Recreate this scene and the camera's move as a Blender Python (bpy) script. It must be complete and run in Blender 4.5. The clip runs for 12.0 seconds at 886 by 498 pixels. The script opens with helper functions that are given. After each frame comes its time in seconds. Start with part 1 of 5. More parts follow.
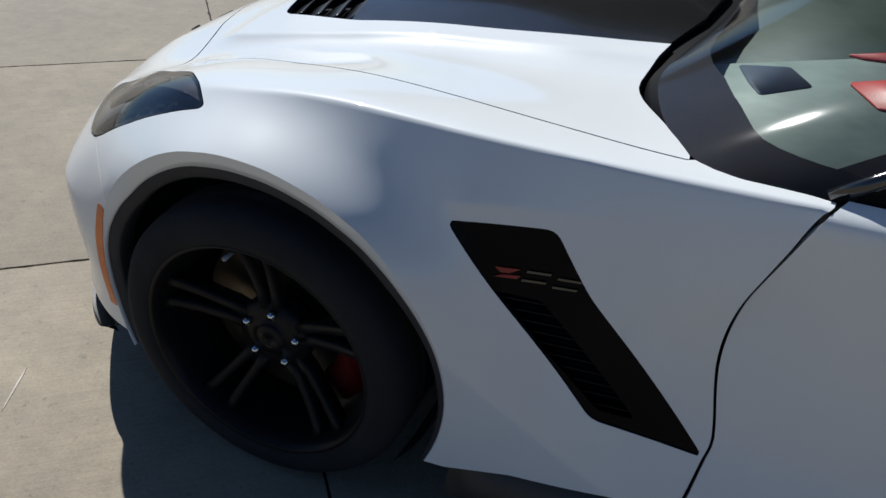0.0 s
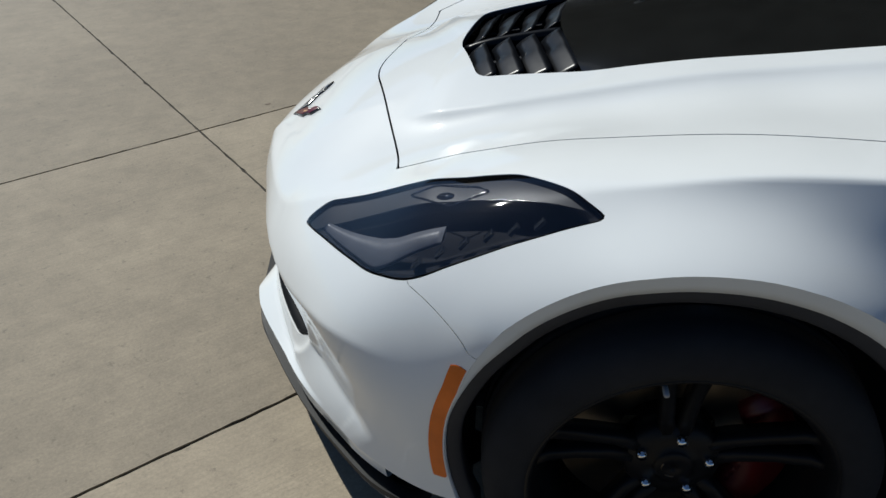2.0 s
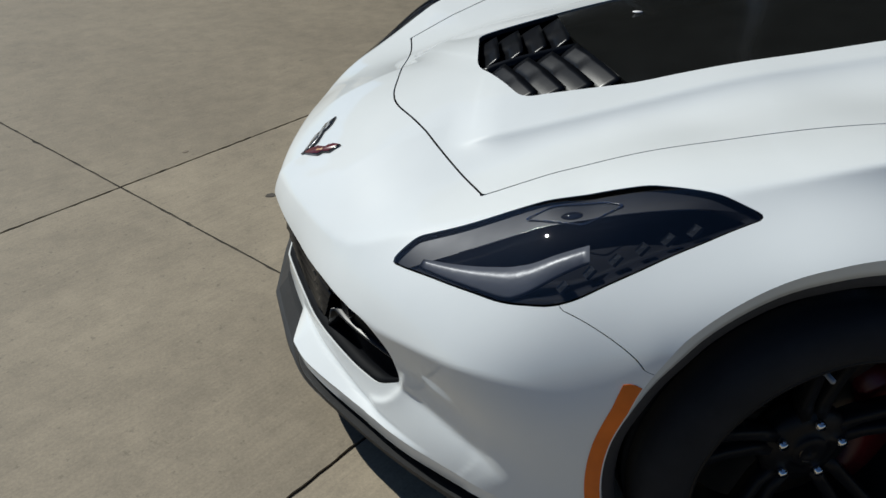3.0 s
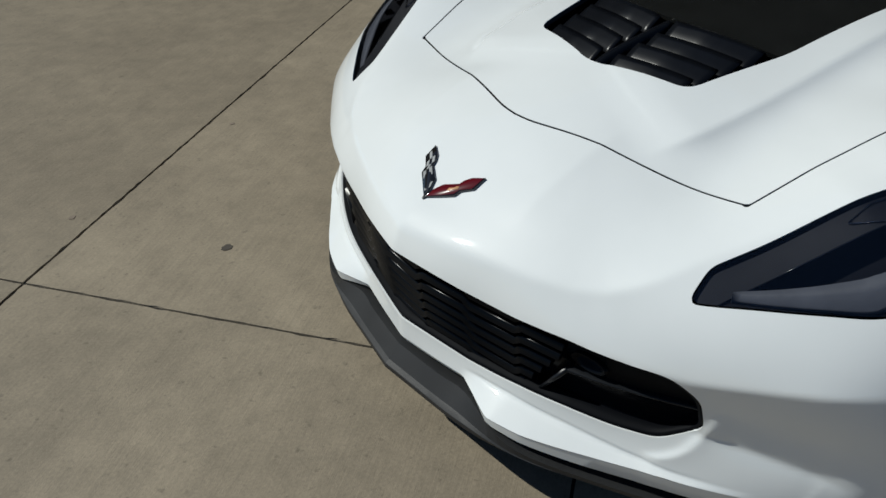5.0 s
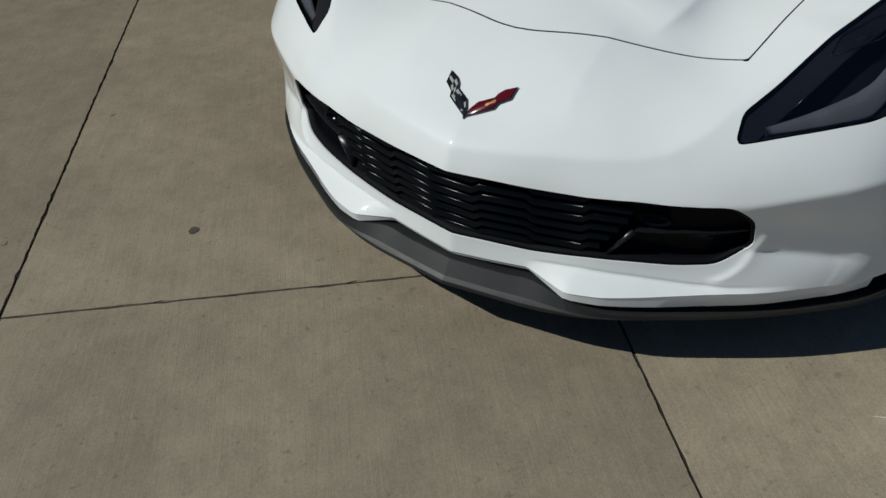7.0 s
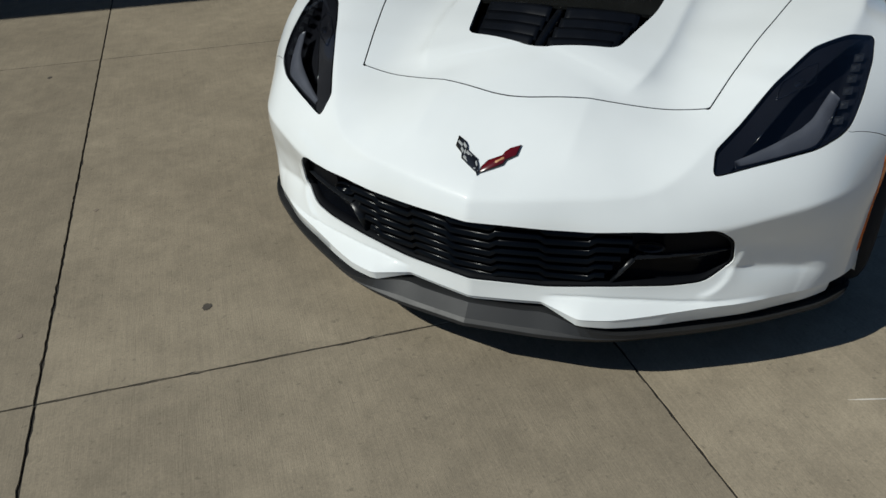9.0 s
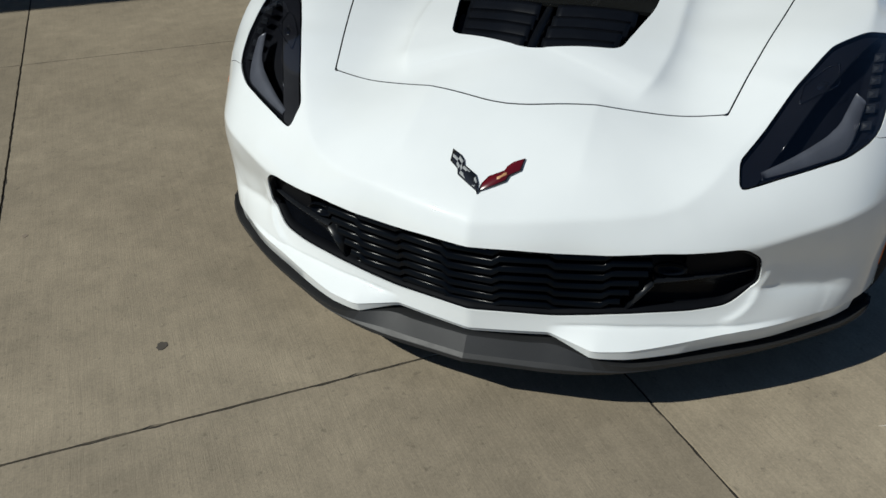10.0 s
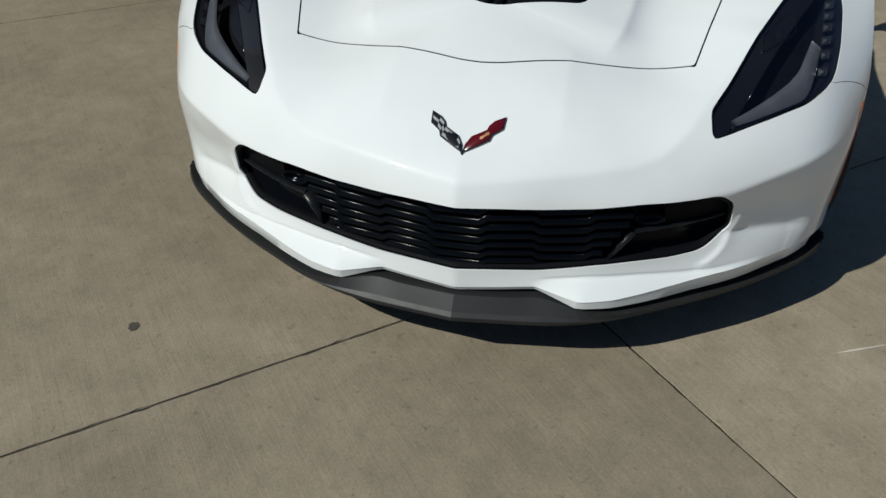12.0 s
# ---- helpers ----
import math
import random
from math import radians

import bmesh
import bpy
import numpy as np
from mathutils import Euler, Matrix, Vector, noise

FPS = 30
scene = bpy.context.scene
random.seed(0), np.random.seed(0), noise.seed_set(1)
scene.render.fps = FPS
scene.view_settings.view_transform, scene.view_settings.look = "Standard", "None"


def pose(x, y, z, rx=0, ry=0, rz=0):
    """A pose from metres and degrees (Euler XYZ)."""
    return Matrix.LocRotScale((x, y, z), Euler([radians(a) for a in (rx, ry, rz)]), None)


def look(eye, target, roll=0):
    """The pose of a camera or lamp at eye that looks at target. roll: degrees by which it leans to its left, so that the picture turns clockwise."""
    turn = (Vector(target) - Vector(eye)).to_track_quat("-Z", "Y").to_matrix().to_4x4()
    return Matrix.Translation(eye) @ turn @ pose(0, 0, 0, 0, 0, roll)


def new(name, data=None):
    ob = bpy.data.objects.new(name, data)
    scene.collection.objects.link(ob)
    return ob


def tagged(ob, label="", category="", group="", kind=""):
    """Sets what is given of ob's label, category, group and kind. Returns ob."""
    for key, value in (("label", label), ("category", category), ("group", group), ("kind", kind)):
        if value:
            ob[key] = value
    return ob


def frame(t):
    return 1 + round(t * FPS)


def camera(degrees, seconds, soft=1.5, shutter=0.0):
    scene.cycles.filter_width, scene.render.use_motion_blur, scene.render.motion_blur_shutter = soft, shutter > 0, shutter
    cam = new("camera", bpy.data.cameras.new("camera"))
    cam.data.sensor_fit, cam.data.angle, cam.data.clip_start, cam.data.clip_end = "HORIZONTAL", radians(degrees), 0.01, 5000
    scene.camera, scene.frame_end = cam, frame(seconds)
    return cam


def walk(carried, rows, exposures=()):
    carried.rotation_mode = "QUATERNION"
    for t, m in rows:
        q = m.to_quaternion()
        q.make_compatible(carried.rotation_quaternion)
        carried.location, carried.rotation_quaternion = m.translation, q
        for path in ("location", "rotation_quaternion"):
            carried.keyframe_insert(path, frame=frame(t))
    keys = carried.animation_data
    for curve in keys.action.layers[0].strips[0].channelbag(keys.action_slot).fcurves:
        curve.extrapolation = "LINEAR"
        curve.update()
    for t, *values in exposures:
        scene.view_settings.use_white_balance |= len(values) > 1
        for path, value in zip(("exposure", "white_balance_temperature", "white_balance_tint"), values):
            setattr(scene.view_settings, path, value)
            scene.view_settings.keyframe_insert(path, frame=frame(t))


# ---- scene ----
# The car stands on its wheels over the origin: front axle at x = 0, nose towards -x, driver's side at -y.
cam = camera(57.09, 12.0, soft=1.5)
PATH = [
    (0, 0.7546, -1.9451, 1.4210, 55.852, -3.774, 23.173),
    (0.5, 0.5114, -1.9145, 1.4220, 55.972, -2.168, 22.024),
    (1, 0.2125, -1.9843, 1.4151, 54.587, -1.446, 15.630),
    (1.5, -0.0555, -2.0017, 1.4199, 61.244, -0.239, 7.770),
    (2, -0.3152, -1.8614, 1.3918, 56.296, -0.174, 4.623),
    (2.5, -0.5507, -1.8133, 1.3696, 59.578, -1.232, -2.973),
    (2.7, -0.6671, -1.8219, 1.3580, 59.060, -0.964, -5.466),
    (4.3, -1.3514, -1.3459, 1.3501, 57.057, -1.644, -28.759),
    (4.5, -1.4533, -1.2831, 1.3501, 54.064, -1.121, -29.945),
    (5, -1.6170, -1.1478, 1.3423, 56.220, -1.210, -35.051),
    (5.5, -1.6985, -0.8781, 1.3169, 51.531, 2.029, -38.976),
    (6, -1.8496, -0.7538, 1.3324, 51.550, 0.586, -40.936),
    (6.5, -2.0346, -0.7326, 1.3459, 52.152, 0.796, -52.835),
    (7, -2.1699, -0.8216, 1.3677, 52.831, 0.846, -57.168),
    (7.2, -2.2206, -0.8683, 1.3992, 54.738, -0.074, -59.483),
    (8.8, -2.5379, -0.7149, 1.3950, 59.467, 0.490, -65.486),
    (9, -2.5093, -0.6830, 1.4165, 58.777, 1.382, -65.798),
    (9.5, -2.3620, -0.5595, 1.3946, 59.804, 1.624, -68.012),
    (10, -2.3507, -0.4563, 1.3511, 58.728, 0.316, -70.693),
    (10.5, -2.3825, -0.3197, 1.3723, 55.931, 0.419, -78.339),
    (11, -2.3940, -0.2705, 1.3946, 54.848, -1.258, -79.037),
    (11.5, -2.3953, -0.2628, 1.3915, 54.329, -0.848, -78.068),
    (12, -2.3988, -0.2880, 1.3722, 55.500, -0.346, -77.898),
]
EXPOSURES = [(t, e, np.interp(t, [0, 2, 12], [5440, 5520, 5570]), np.interp(t, [0, 2, 5], [11, 8, 6])) for t, e in ((0.0, 0.22), (0.5, 0.25), (1.0, 0.14), (1.5, 0.07), (2.5, -0.01), (4.5, -0.20), (5.5, -0.26), (7.0, -0.43), (9.0, -0.22), (9.5, -0.07), (10.5, -0.19), (11.0, -0.25), (12.0, -0.20))]
walk(cam, [(t, pose(x, y, z, a, b, c)) for t, x, y, z, a, b, c in PATH], EXPOSURES)

# ---- sky and sun ----
SUN = Vector((-0.74, 0.70, 1.0)).normalized()
world = bpy.data.worlds.new("sky")
scene.world = world
world.use_nodes = True
sky = world.node_tree.nodes.new("ShaderNodeTexSky")
sky.sky_type, sky.sun_disc = "NISHITA", False
sky.sun_elevation = math.asin(SUN.z)
sky.sun_rotation = math.atan2(SUN.x, SUN.y)
sky.altitude, sky.air_density, sky.dust_density, sky.ozone_density = 600, 1.0, 0.5, 3.5
world.node_tree.links.new(sky.outputs[0], world.node_tree.nodes["Background"].inputs[0])
world.node_tree.nodes["Background"].inputs[1].default_value = 0.046
lamp = bpy.data.lights.new("sun", "SUN")
lamp.energy, lamp.angle, lamp.color = 4.7, radians(0.53), (1.0, 0.892, 0.715)
new("sun", lamp).matrix_world = look(SUN * 30, (0, 0, 0))


# ---- materials ----
class Nodes:
    """A material and short calls for its nodes."""

    def __init__(self, name, **values):
        self.m = bpy.data.materials.new(name)
        self.m.use_nodes = True
        self.t = self.m.node_tree
        self.b = self.t.nodes["Principled BSDF"]
        for key, value in values.items():
            self.b.inputs[key.replace("_", " ")].default_value = value
        self.place = self.t.nodes.new("ShaderNodeTexCoord")

    def put(self, a, b):
        self.t.links.new(a, b)

    def noise(self, scale, detail=4.0, rough=0.55, stretch=None, turn=0.0):
        n = self.t.nodes.new("ShaderNodeTexNoise")
        n.inputs["Scale"].default_value, n.inputs["Detail"].default_value, n.inputs["Roughness"].default_value = scale, detail, rough
        mp = self.t.nodes.new("ShaderNodeMapping")
        mp.vector_type = "TEXTURE"
        mp.inputs["Rotation"].default_value = (0, 0, turn)
        if stretch:
            mp.inputs["Scale"].default_value = tuple(1 / q for q in stretch)
        self.put(self.place.outputs["Object"], mp.inputs["Vector"])
        self.put(mp.outputs[0], n.inputs["Vector"])
        return n.outputs["Fac"]

    def ramp(self, fac, *stops):
        r = self.t.nodes.new("ShaderNodeValToRGB")
        el = r.color_ramp.elements
        while len(el) < len(stops):
            el.new(0.5)
        for e, (at, col) in zip(el, stops):
            e.position = at
            e.color = (*col, 1) if len(col) == 3 else col
        self.put(fac, r.inputs[0])
        return r.outputs[0]

    def mix(self, a, b, fac, kind="MIX"):
        n = self.t.nodes.new("ShaderNodeMix")
        n.data_type, n.blend_type = "RGBA", kind
        for sock, v in ((n.inputs[0], fac), (n.inputs[6], a), (n.inputs[7], b)):
            if hasattr(v, "links"):
                self.put(v, sock)
            else:
                sock.default_value = v
        return n.outputs[2]

    def bump(self, height, strength, distance=0.002):
        n = self.t.nodes.new("ShaderNodeBump")
        n.inputs["Strength"].default_value, n.inputs["Distance"].default_value = strength, distance
        self.put(height, n.inputs["Height"])
        self.put(n.outputs[0], self.b.inputs["Normal"])

    def color(self, out):
        self.put(out, self.b.inputs["Base Color"])

    def rough(self, fac, lo, hi):
        n = self.t.nodes.new("ShaderNodeMapRange")
        n.inputs["To Min"].default_value, n.inputs["To Max"].default_value = lo, hi
        self.put(fac, n.inputs["Value"])
        self.put(n.outputs[0], self.b.inputs["Roughness"])


def g(v):
    return (v, v, v)


def paint_white():
    k = Nodes("white_paint", Roughness=0.38, Coat_Weight=1.0, Coat_Roughness=0.03, IOR=1.45, Coat_IOR=1.5, Specular_IOR_Level=0.09)
    k.color(k.ramp(k.noise(6, 3), (0.3, (0.715, 0.742, 0.745)), (0.7, (0.742, 0.768, 0.771))))
    k.rough(k.noise(900, 2), 0.34, 0.42)
    return k.m


def plastic(name, col, rough, spread=0.06, bump=0.15, scale=400, coat=0.0, spec=0.5):
    k = Nodes(name, Coat_Weight=coat, Coat_Roughness=0.04, Specular_IOR_Level=spec)
    k.color(k.ramp(k.noise(14, 5), (0.3, tuple(c * 0.85 for c in col)), (0.7, tuple(c * 1.15 for c in col))))
    k.rough(k.noise(30, 4), max(0.02, rough - spread), rough + spread)
    if bump:
        k.bump(k.noise(scale, 2), bump, 0.0006)
    return k.m


def metal(name, col, rough):
    k = Nodes(name, Metallic=1.0)
    k.color(k.ramp(k.noise(25, 4), (0.3, tuple(c * 0.85 for c in col)), (0.7, col)))
    k.rough(k.noise(60, 3), rough * 0.7, rough * 1.3)
    return k.m


def glass(name, col, rough=0.0):
    k = Nodes(name, Transmission_Weight=1.0, Roughness=rough, IOR=1.45)
    k.b.inputs["Base Color"].default_value = (*col, 1)
    return k.m


def thin_glass(name, tint, weight, rough=0.02):
    """A thin pane: a tinted see-through layer under a gloss that follows Fresnel."""
    m = bpy.data.materials.new(name)
    m.use_nodes = True
    t = m.node_tree
    t.nodes.remove(t.nodes["Principled BSDF"])
    clear, gloss, mixer, fres = (t.nodes.new(n) for n in ("ShaderNodeBsdfTransparent", "ShaderNodeBsdfGlossy", "ShaderNodeMixShader", "ShaderNodeFresnel"))
    clear.inputs[0].default_value = (*tint, 1)
    gloss.inputs["Roughness"].default_value = rough
    fres.inputs[0].default_value = weight
    t.links.new(fres.outputs[0], mixer.inputs[0])
    t.links.new(clear.outputs[0], mixer.inputs[1])
    t.links.new(gloss.outputs[0], mixer.inputs[2])
    t.links.new(mixer.outputs[0], t.nodes["Material Output"].inputs[0])
    return m


def concrete():
    k = Nodes("broomed_concrete", Roughness=0.74)
    turn = math.atan2(-0.75539, 0.65527)
    base = k.ramp(k.noise(0.8, 6, 0.6), (0.28, (0.256, 0.215, 0.152)), (0.72, (0.305, 0.259, 0.185)))
    cloud = k.ramp(k.noise(1.7, 5, 0.6), (0.30, g(0.88)), (0.70, g(1.10)))
    blot = k.ramp(k.noise(9, 6, 0.75), (0.34, g(0.80)), (0.66, g(1.10)))
    broom = k.ramp(k.noise(4, 6, 0.7, (24, 0.9, 1), turn), (0.34, g(0.82)), (0.66, g(1.12)))
    fine = k.ramp(k.noise(130, 3, 0.7), (0.3, g(0.80)), (0.7, g(1.16)))
    pits = k.ramp(k.noise(38, 4, 0.65), (0.30, g(0.62)), (0.39, g(1.0)))
    specks = k.ramp(k.noise(210, 1, 0.5), (0.70, g(1.0)), (0.76, g(1.4)))
    each = k.t.nodes.new("ShaderNodeObjectInfo")
    c = base
    for layer, amount in ((cloud, 1.0), (blot, 0.85), (broom, 0.48), (fine, 0.70), (pits, 0.8), (specks, 0.5), (each.outputs["Color"], 1.0)):
        c = k.mix(c, layer, amount, "MULTIPLY")
    k.color(c)
    k.bump(k.noise(7, 6, 0.75, (34, 1.4, 1), turn), 0.34, 0.003)
    return k.m


WHITE = paint_white()
GLOSS_BLACK = plastic("gloss_black", g(0.012), 0.12, 0.04, 0.0, coat=1.0)
SATIN_BLACK = plastic("satin_black", g(0.022), 0.42, 0.06, 0.25)
SPLITTER = plastic("splitter_black", (0.0165, 0.017, 0.018), 0.5, 0.06, 0.3, spec=0.36)
LINER = plastic("liner_black", (0.020, 0.022, 0.027), 0.85, 0.08, 0.4, 120, spec=0.2)
RUBBER = plastic("tyre_rubber", (0.021, 0.0215, 0.0235), 0.85, 0.05, 0.3, 90, spec=0.16)
WHEEL_BLACK = plastic("wheel_black", (0.009, 0.009, 0.010), 0.36, 0.05, 0.1, spec=0.15)
STEEL = metal("brushed_steel", (0.20, 0.172, 0.135), 0.35)
SHELF_GREY = plastic("lamp_shelf_grey", (0.0045, 0.0052, 0.0085), 0.46, 0.05, 0.0, spec=0.38)
CHROME = metal("chrome", g(0.8), 0.08)
DULL_CHROME = metal("dull_chrome", g(0.22), 0.2)
CALIPER = plastic("red_caliper", (0.085, 0.003, 0.004), 0.4, 0.05, 0.1)
AMBER = plastic("amber_lens", (0.66, 0.150, 0.006), 0.25, 0.05, 0.0, spec=0.35)
TRIM_BLACK = plastic("trim_black", (0.003, 0.0037, 0.0055), 0.12, 0.05, 0.0, spec=0.07)
DUCT_BLACK = plastic("duct_black", (0.007, 0.008, 0.010), 0.28, 0.05, 0.0, spec=0.24)
MATTE_BLACK = plastic("matte_black", (0.004, 0.0045, 0.006), 0.6, 0.05, 0.1, spec=0.06)
VENT_BLACK = plastic("vent_black", (0.004, 0.0047, 0.0065), 0.30, 0.04, 0.12, spec=0.22)
INSERT_BLACK = plastic("insert_black", (0.010, 0.0105, 0.010), 0.16, 0.03, 0.0, coat=0.35)
LAMP_BLACK = plastic("lamp_black", (0.003, 0.0035, 0.006), 0.7, 0.05, 0.1, spec=0.12)
GUIDE = plastic("light_guide", (0.088, 0.094, 0.112), 0.38, 0.05, 0.8, 70, spec=0.65)
CELL = plastic("reflector_cell", (0.022, 0.024, 0.028), 0.16, 0.05, 0.0, spec=0.7)
GRILLE_BLACK = plastic("grille_black", (0.0012, 0.0016, 0.0026), 0.24, 0.02, 0.0, spec=0.14)
LENS_GLASS = plastic("projector_glass", (0.010, 0.011, 0.014), 0.04, 0.01, 0.0, coat=1.0)
LENS = thin_glass("lamp_lens", (0.78, 0.80, 0.86), 1.75)
FRIT = plastic("frit_black", (0.022, 0.019, 0.027), 0.85, 0.04, 0.05, spec=0.12)
SCREEN = thin_glass("screen_glass", (0.80, 0.90, 0.86), 1.27, 0.09)
HATCH_GLASS = plastic("hatch_glass", g(0.012), 0.05, 0.02, 0.0, coat=1.0)
BADGE_GREY = metal("badge_grey", (0.10, 0.105, 0.10), 0.3)
BADGE_RED = plastic("badge_red", (0.25, 0.01, 0.012), 0.3, 0.05, 0.0)
EMBLEM_BLACK = plastic("emblem_black", g(0.012), 0.12, 0.04, 0.0, coat=1.0)
FLAG_RED = plastic("flag_red", (0.090, 0.0045, 0.009), 0.25, 0.05, 0.0)
FLAG_GOLD = plastic("flag_gold", (0.48, 0.26, 0.12), 0.45, 0.05, 0.0)
FLAG_WHITE = plastic("flag_silver", (0.31, 0.32, 0.32), 0.45, 0.05, 0.0, spec=0.2)
# dim and sunlit parts of the dashboard: the light is in these colours
DASH_DIM = plastic("dash_dim", (0.030, 0.045, 0.036), 0.6, 0.06, 0.5, 300)
REFLECTION_BLUE = plastic("reflection_blue", (0.040, 0.050, 0.085), 0.7, 0.06, 0.6, 900)
DASH_LIT = plastic("dash_lit_grey", (0.21, 0.245, 0.23), 0.6, 0.06, 0.5, 300)
ARCH_BLACK = plastic("arch_lining", (0.019, 0.021, 0.027), 0.7, 0.08, 0.5, 90)
SEAT_RED = plastic("red_leather", (0.42, 0.025, 0.02), 0.45, 0.06, 0.4, 250)
SHELTER_DARK = plastic("shelter_dark", (0.03, 0.033, 0.04), 0.6, 0.06, 0.3, 40)
POST_GREY = plastic("post_grey", (0.32, 0.33, 0.35), 0.5, 0.06, 0.2, 80)
FAINT = plastic("faint_stain", (0.20, 0.165, 0.125), 0.9, 0.04, 0.5, 90)
CONCRETE = concrete()
JOINT = plastic("joint_filler", (0.022, 0.019, 0.015), 0.95, 0.03, 0.6, 60)


# ---- small modelling kit ----
def mesh_object(name, verts, faces, material, parent=None, label="", smooth=True, crisp=0):
    me = bpy.data.meshes.new(name)
    me.from_pydata([tuple(map(float, v)) for v in verts], [], [tuple(f) for f in faces])
    if smooth:
        me.shade_smooth()
    if crisp:
        me.set_sharp_from_angle(angle=radians(crisp))
    me.materials.append(material)
    ob = new(name, me)
    if parent:
        ob.parent = parent
    if label:
        ob["label"] = label
    return ob


def part(name, bm, material, parent=None, label="", smooth=True):
    me = bpy.data.meshes.new(name)
    bm.normal_update()
    bm.to_mesh(me)
    bm.free()
    if smooth:
        me.shade_smooth()
    me.materials.append(material)
    ob = new(name, me)
    if parent:
        ob.parent = parent
    if label:
        ob["label"] = label
    return ob


def spline(points, n):
    """A smooth curve (Catmull-Rom, by chord length) through a few points, in n + 1 samples."""
    p = np.array(points, float)
    t = np.concatenate([[0], np.cumsum(np.linalg.norm(np.diff(p, axis=0), axis=1) ** 0.5 + 1e-9)])
    ext = np.vstack([2 * p[0] - p[1], p, 2 * p[-1] - p[-2]])
    te = np.concatenate([[2 * t[0] - t[1]], t, [2 * t[-1] - t[-2]]])
    out = []
    for s in np.linspace(t[0], t[-1], n + 1):
        i = min(max(int(np.searchsorted(t, s, side="right")) - 1, 0), len(p) - 2)
        t0, t1, t2, t3 = te[i:i + 4]
        p0, p1, p2, p3 = ext[i:i + 4]
        a1 = (t1 - s) / (t1 - t0) * p0 + (s - t0) / (t1 - t0) * p1
        a2 = (t2 - s) / (t2 - t1) * p1 + (s - t1) / (t2 - t1) * p2
        a3 = (t3 - s) / (t3 - t2) * p2 + (s - t2) / (t3 - t2) * p3
        b1 = (t2 - s) / (t2 - t0) * a1 + (s - t0) / (t2 - t0) * a2
        b2 = (t3 - s) / (t3 - t1) * a2 + (s - t1) / (t3 - t1) * a3
        out.append((t2 - s) / (t2 - t1) * b1 + (s - t1) / (t2 - t1) * b2)
    return np.array(out)


def rounded(poly, radius, n=5):
    """A closed 2D outline with its corners rounded."""
    p = np.array(poly, float)
    out = []
    for i in range(len(p)):
        a, b, c = p[i - 1], p[i], p[(i + 1) % len(p)]
        u, v = a - b, c - b
        r = min(radius[i] if isinstance(radius, list) else radius, 0.45 * np.linalg.norm(u), 0.45 * np.linalg.norm(v))
        u, v = b + u / np.linalg.norm(u) * r, b + v / np.linalg.norm(v) * r
        for k in range(n + 1):
            s = k / n
            out.append((1 - s) ** 2 * u + 2 * s * (1 - s) * b + s * s * v)
    return np.array(out)


def inside(q, poly):
    """Signed distance of 2D points q to a closed outline: positive within it."""
    poly = np.array(poly, float)
    d = np.full(len(q), 1e9)
    odd = np.zeros(len(q), bool)
    for a, b in zip(poly, np.roll(poly, -1, axis=0)):
        e = b - a
        w = q - a
        k = np.clip((w @ e) / (e @ e + 1e-18), 0, 1)
        d = np.minimum(d, np.linalg.norm(w - k[:, None] * e, axis=1))
        cross = (a[1] > q[:, 1]) != (b[1] > q[:, 1])
        with np.errstate(divide="ignore", invalid="ignore"):
            xs = a[0] + (q[:, 1] - a[1]) / (b[1] - a[1]) * e[0]
        odd ^= cross & (q[:, 0] < xs)
    return np.where(odd, d, -d)


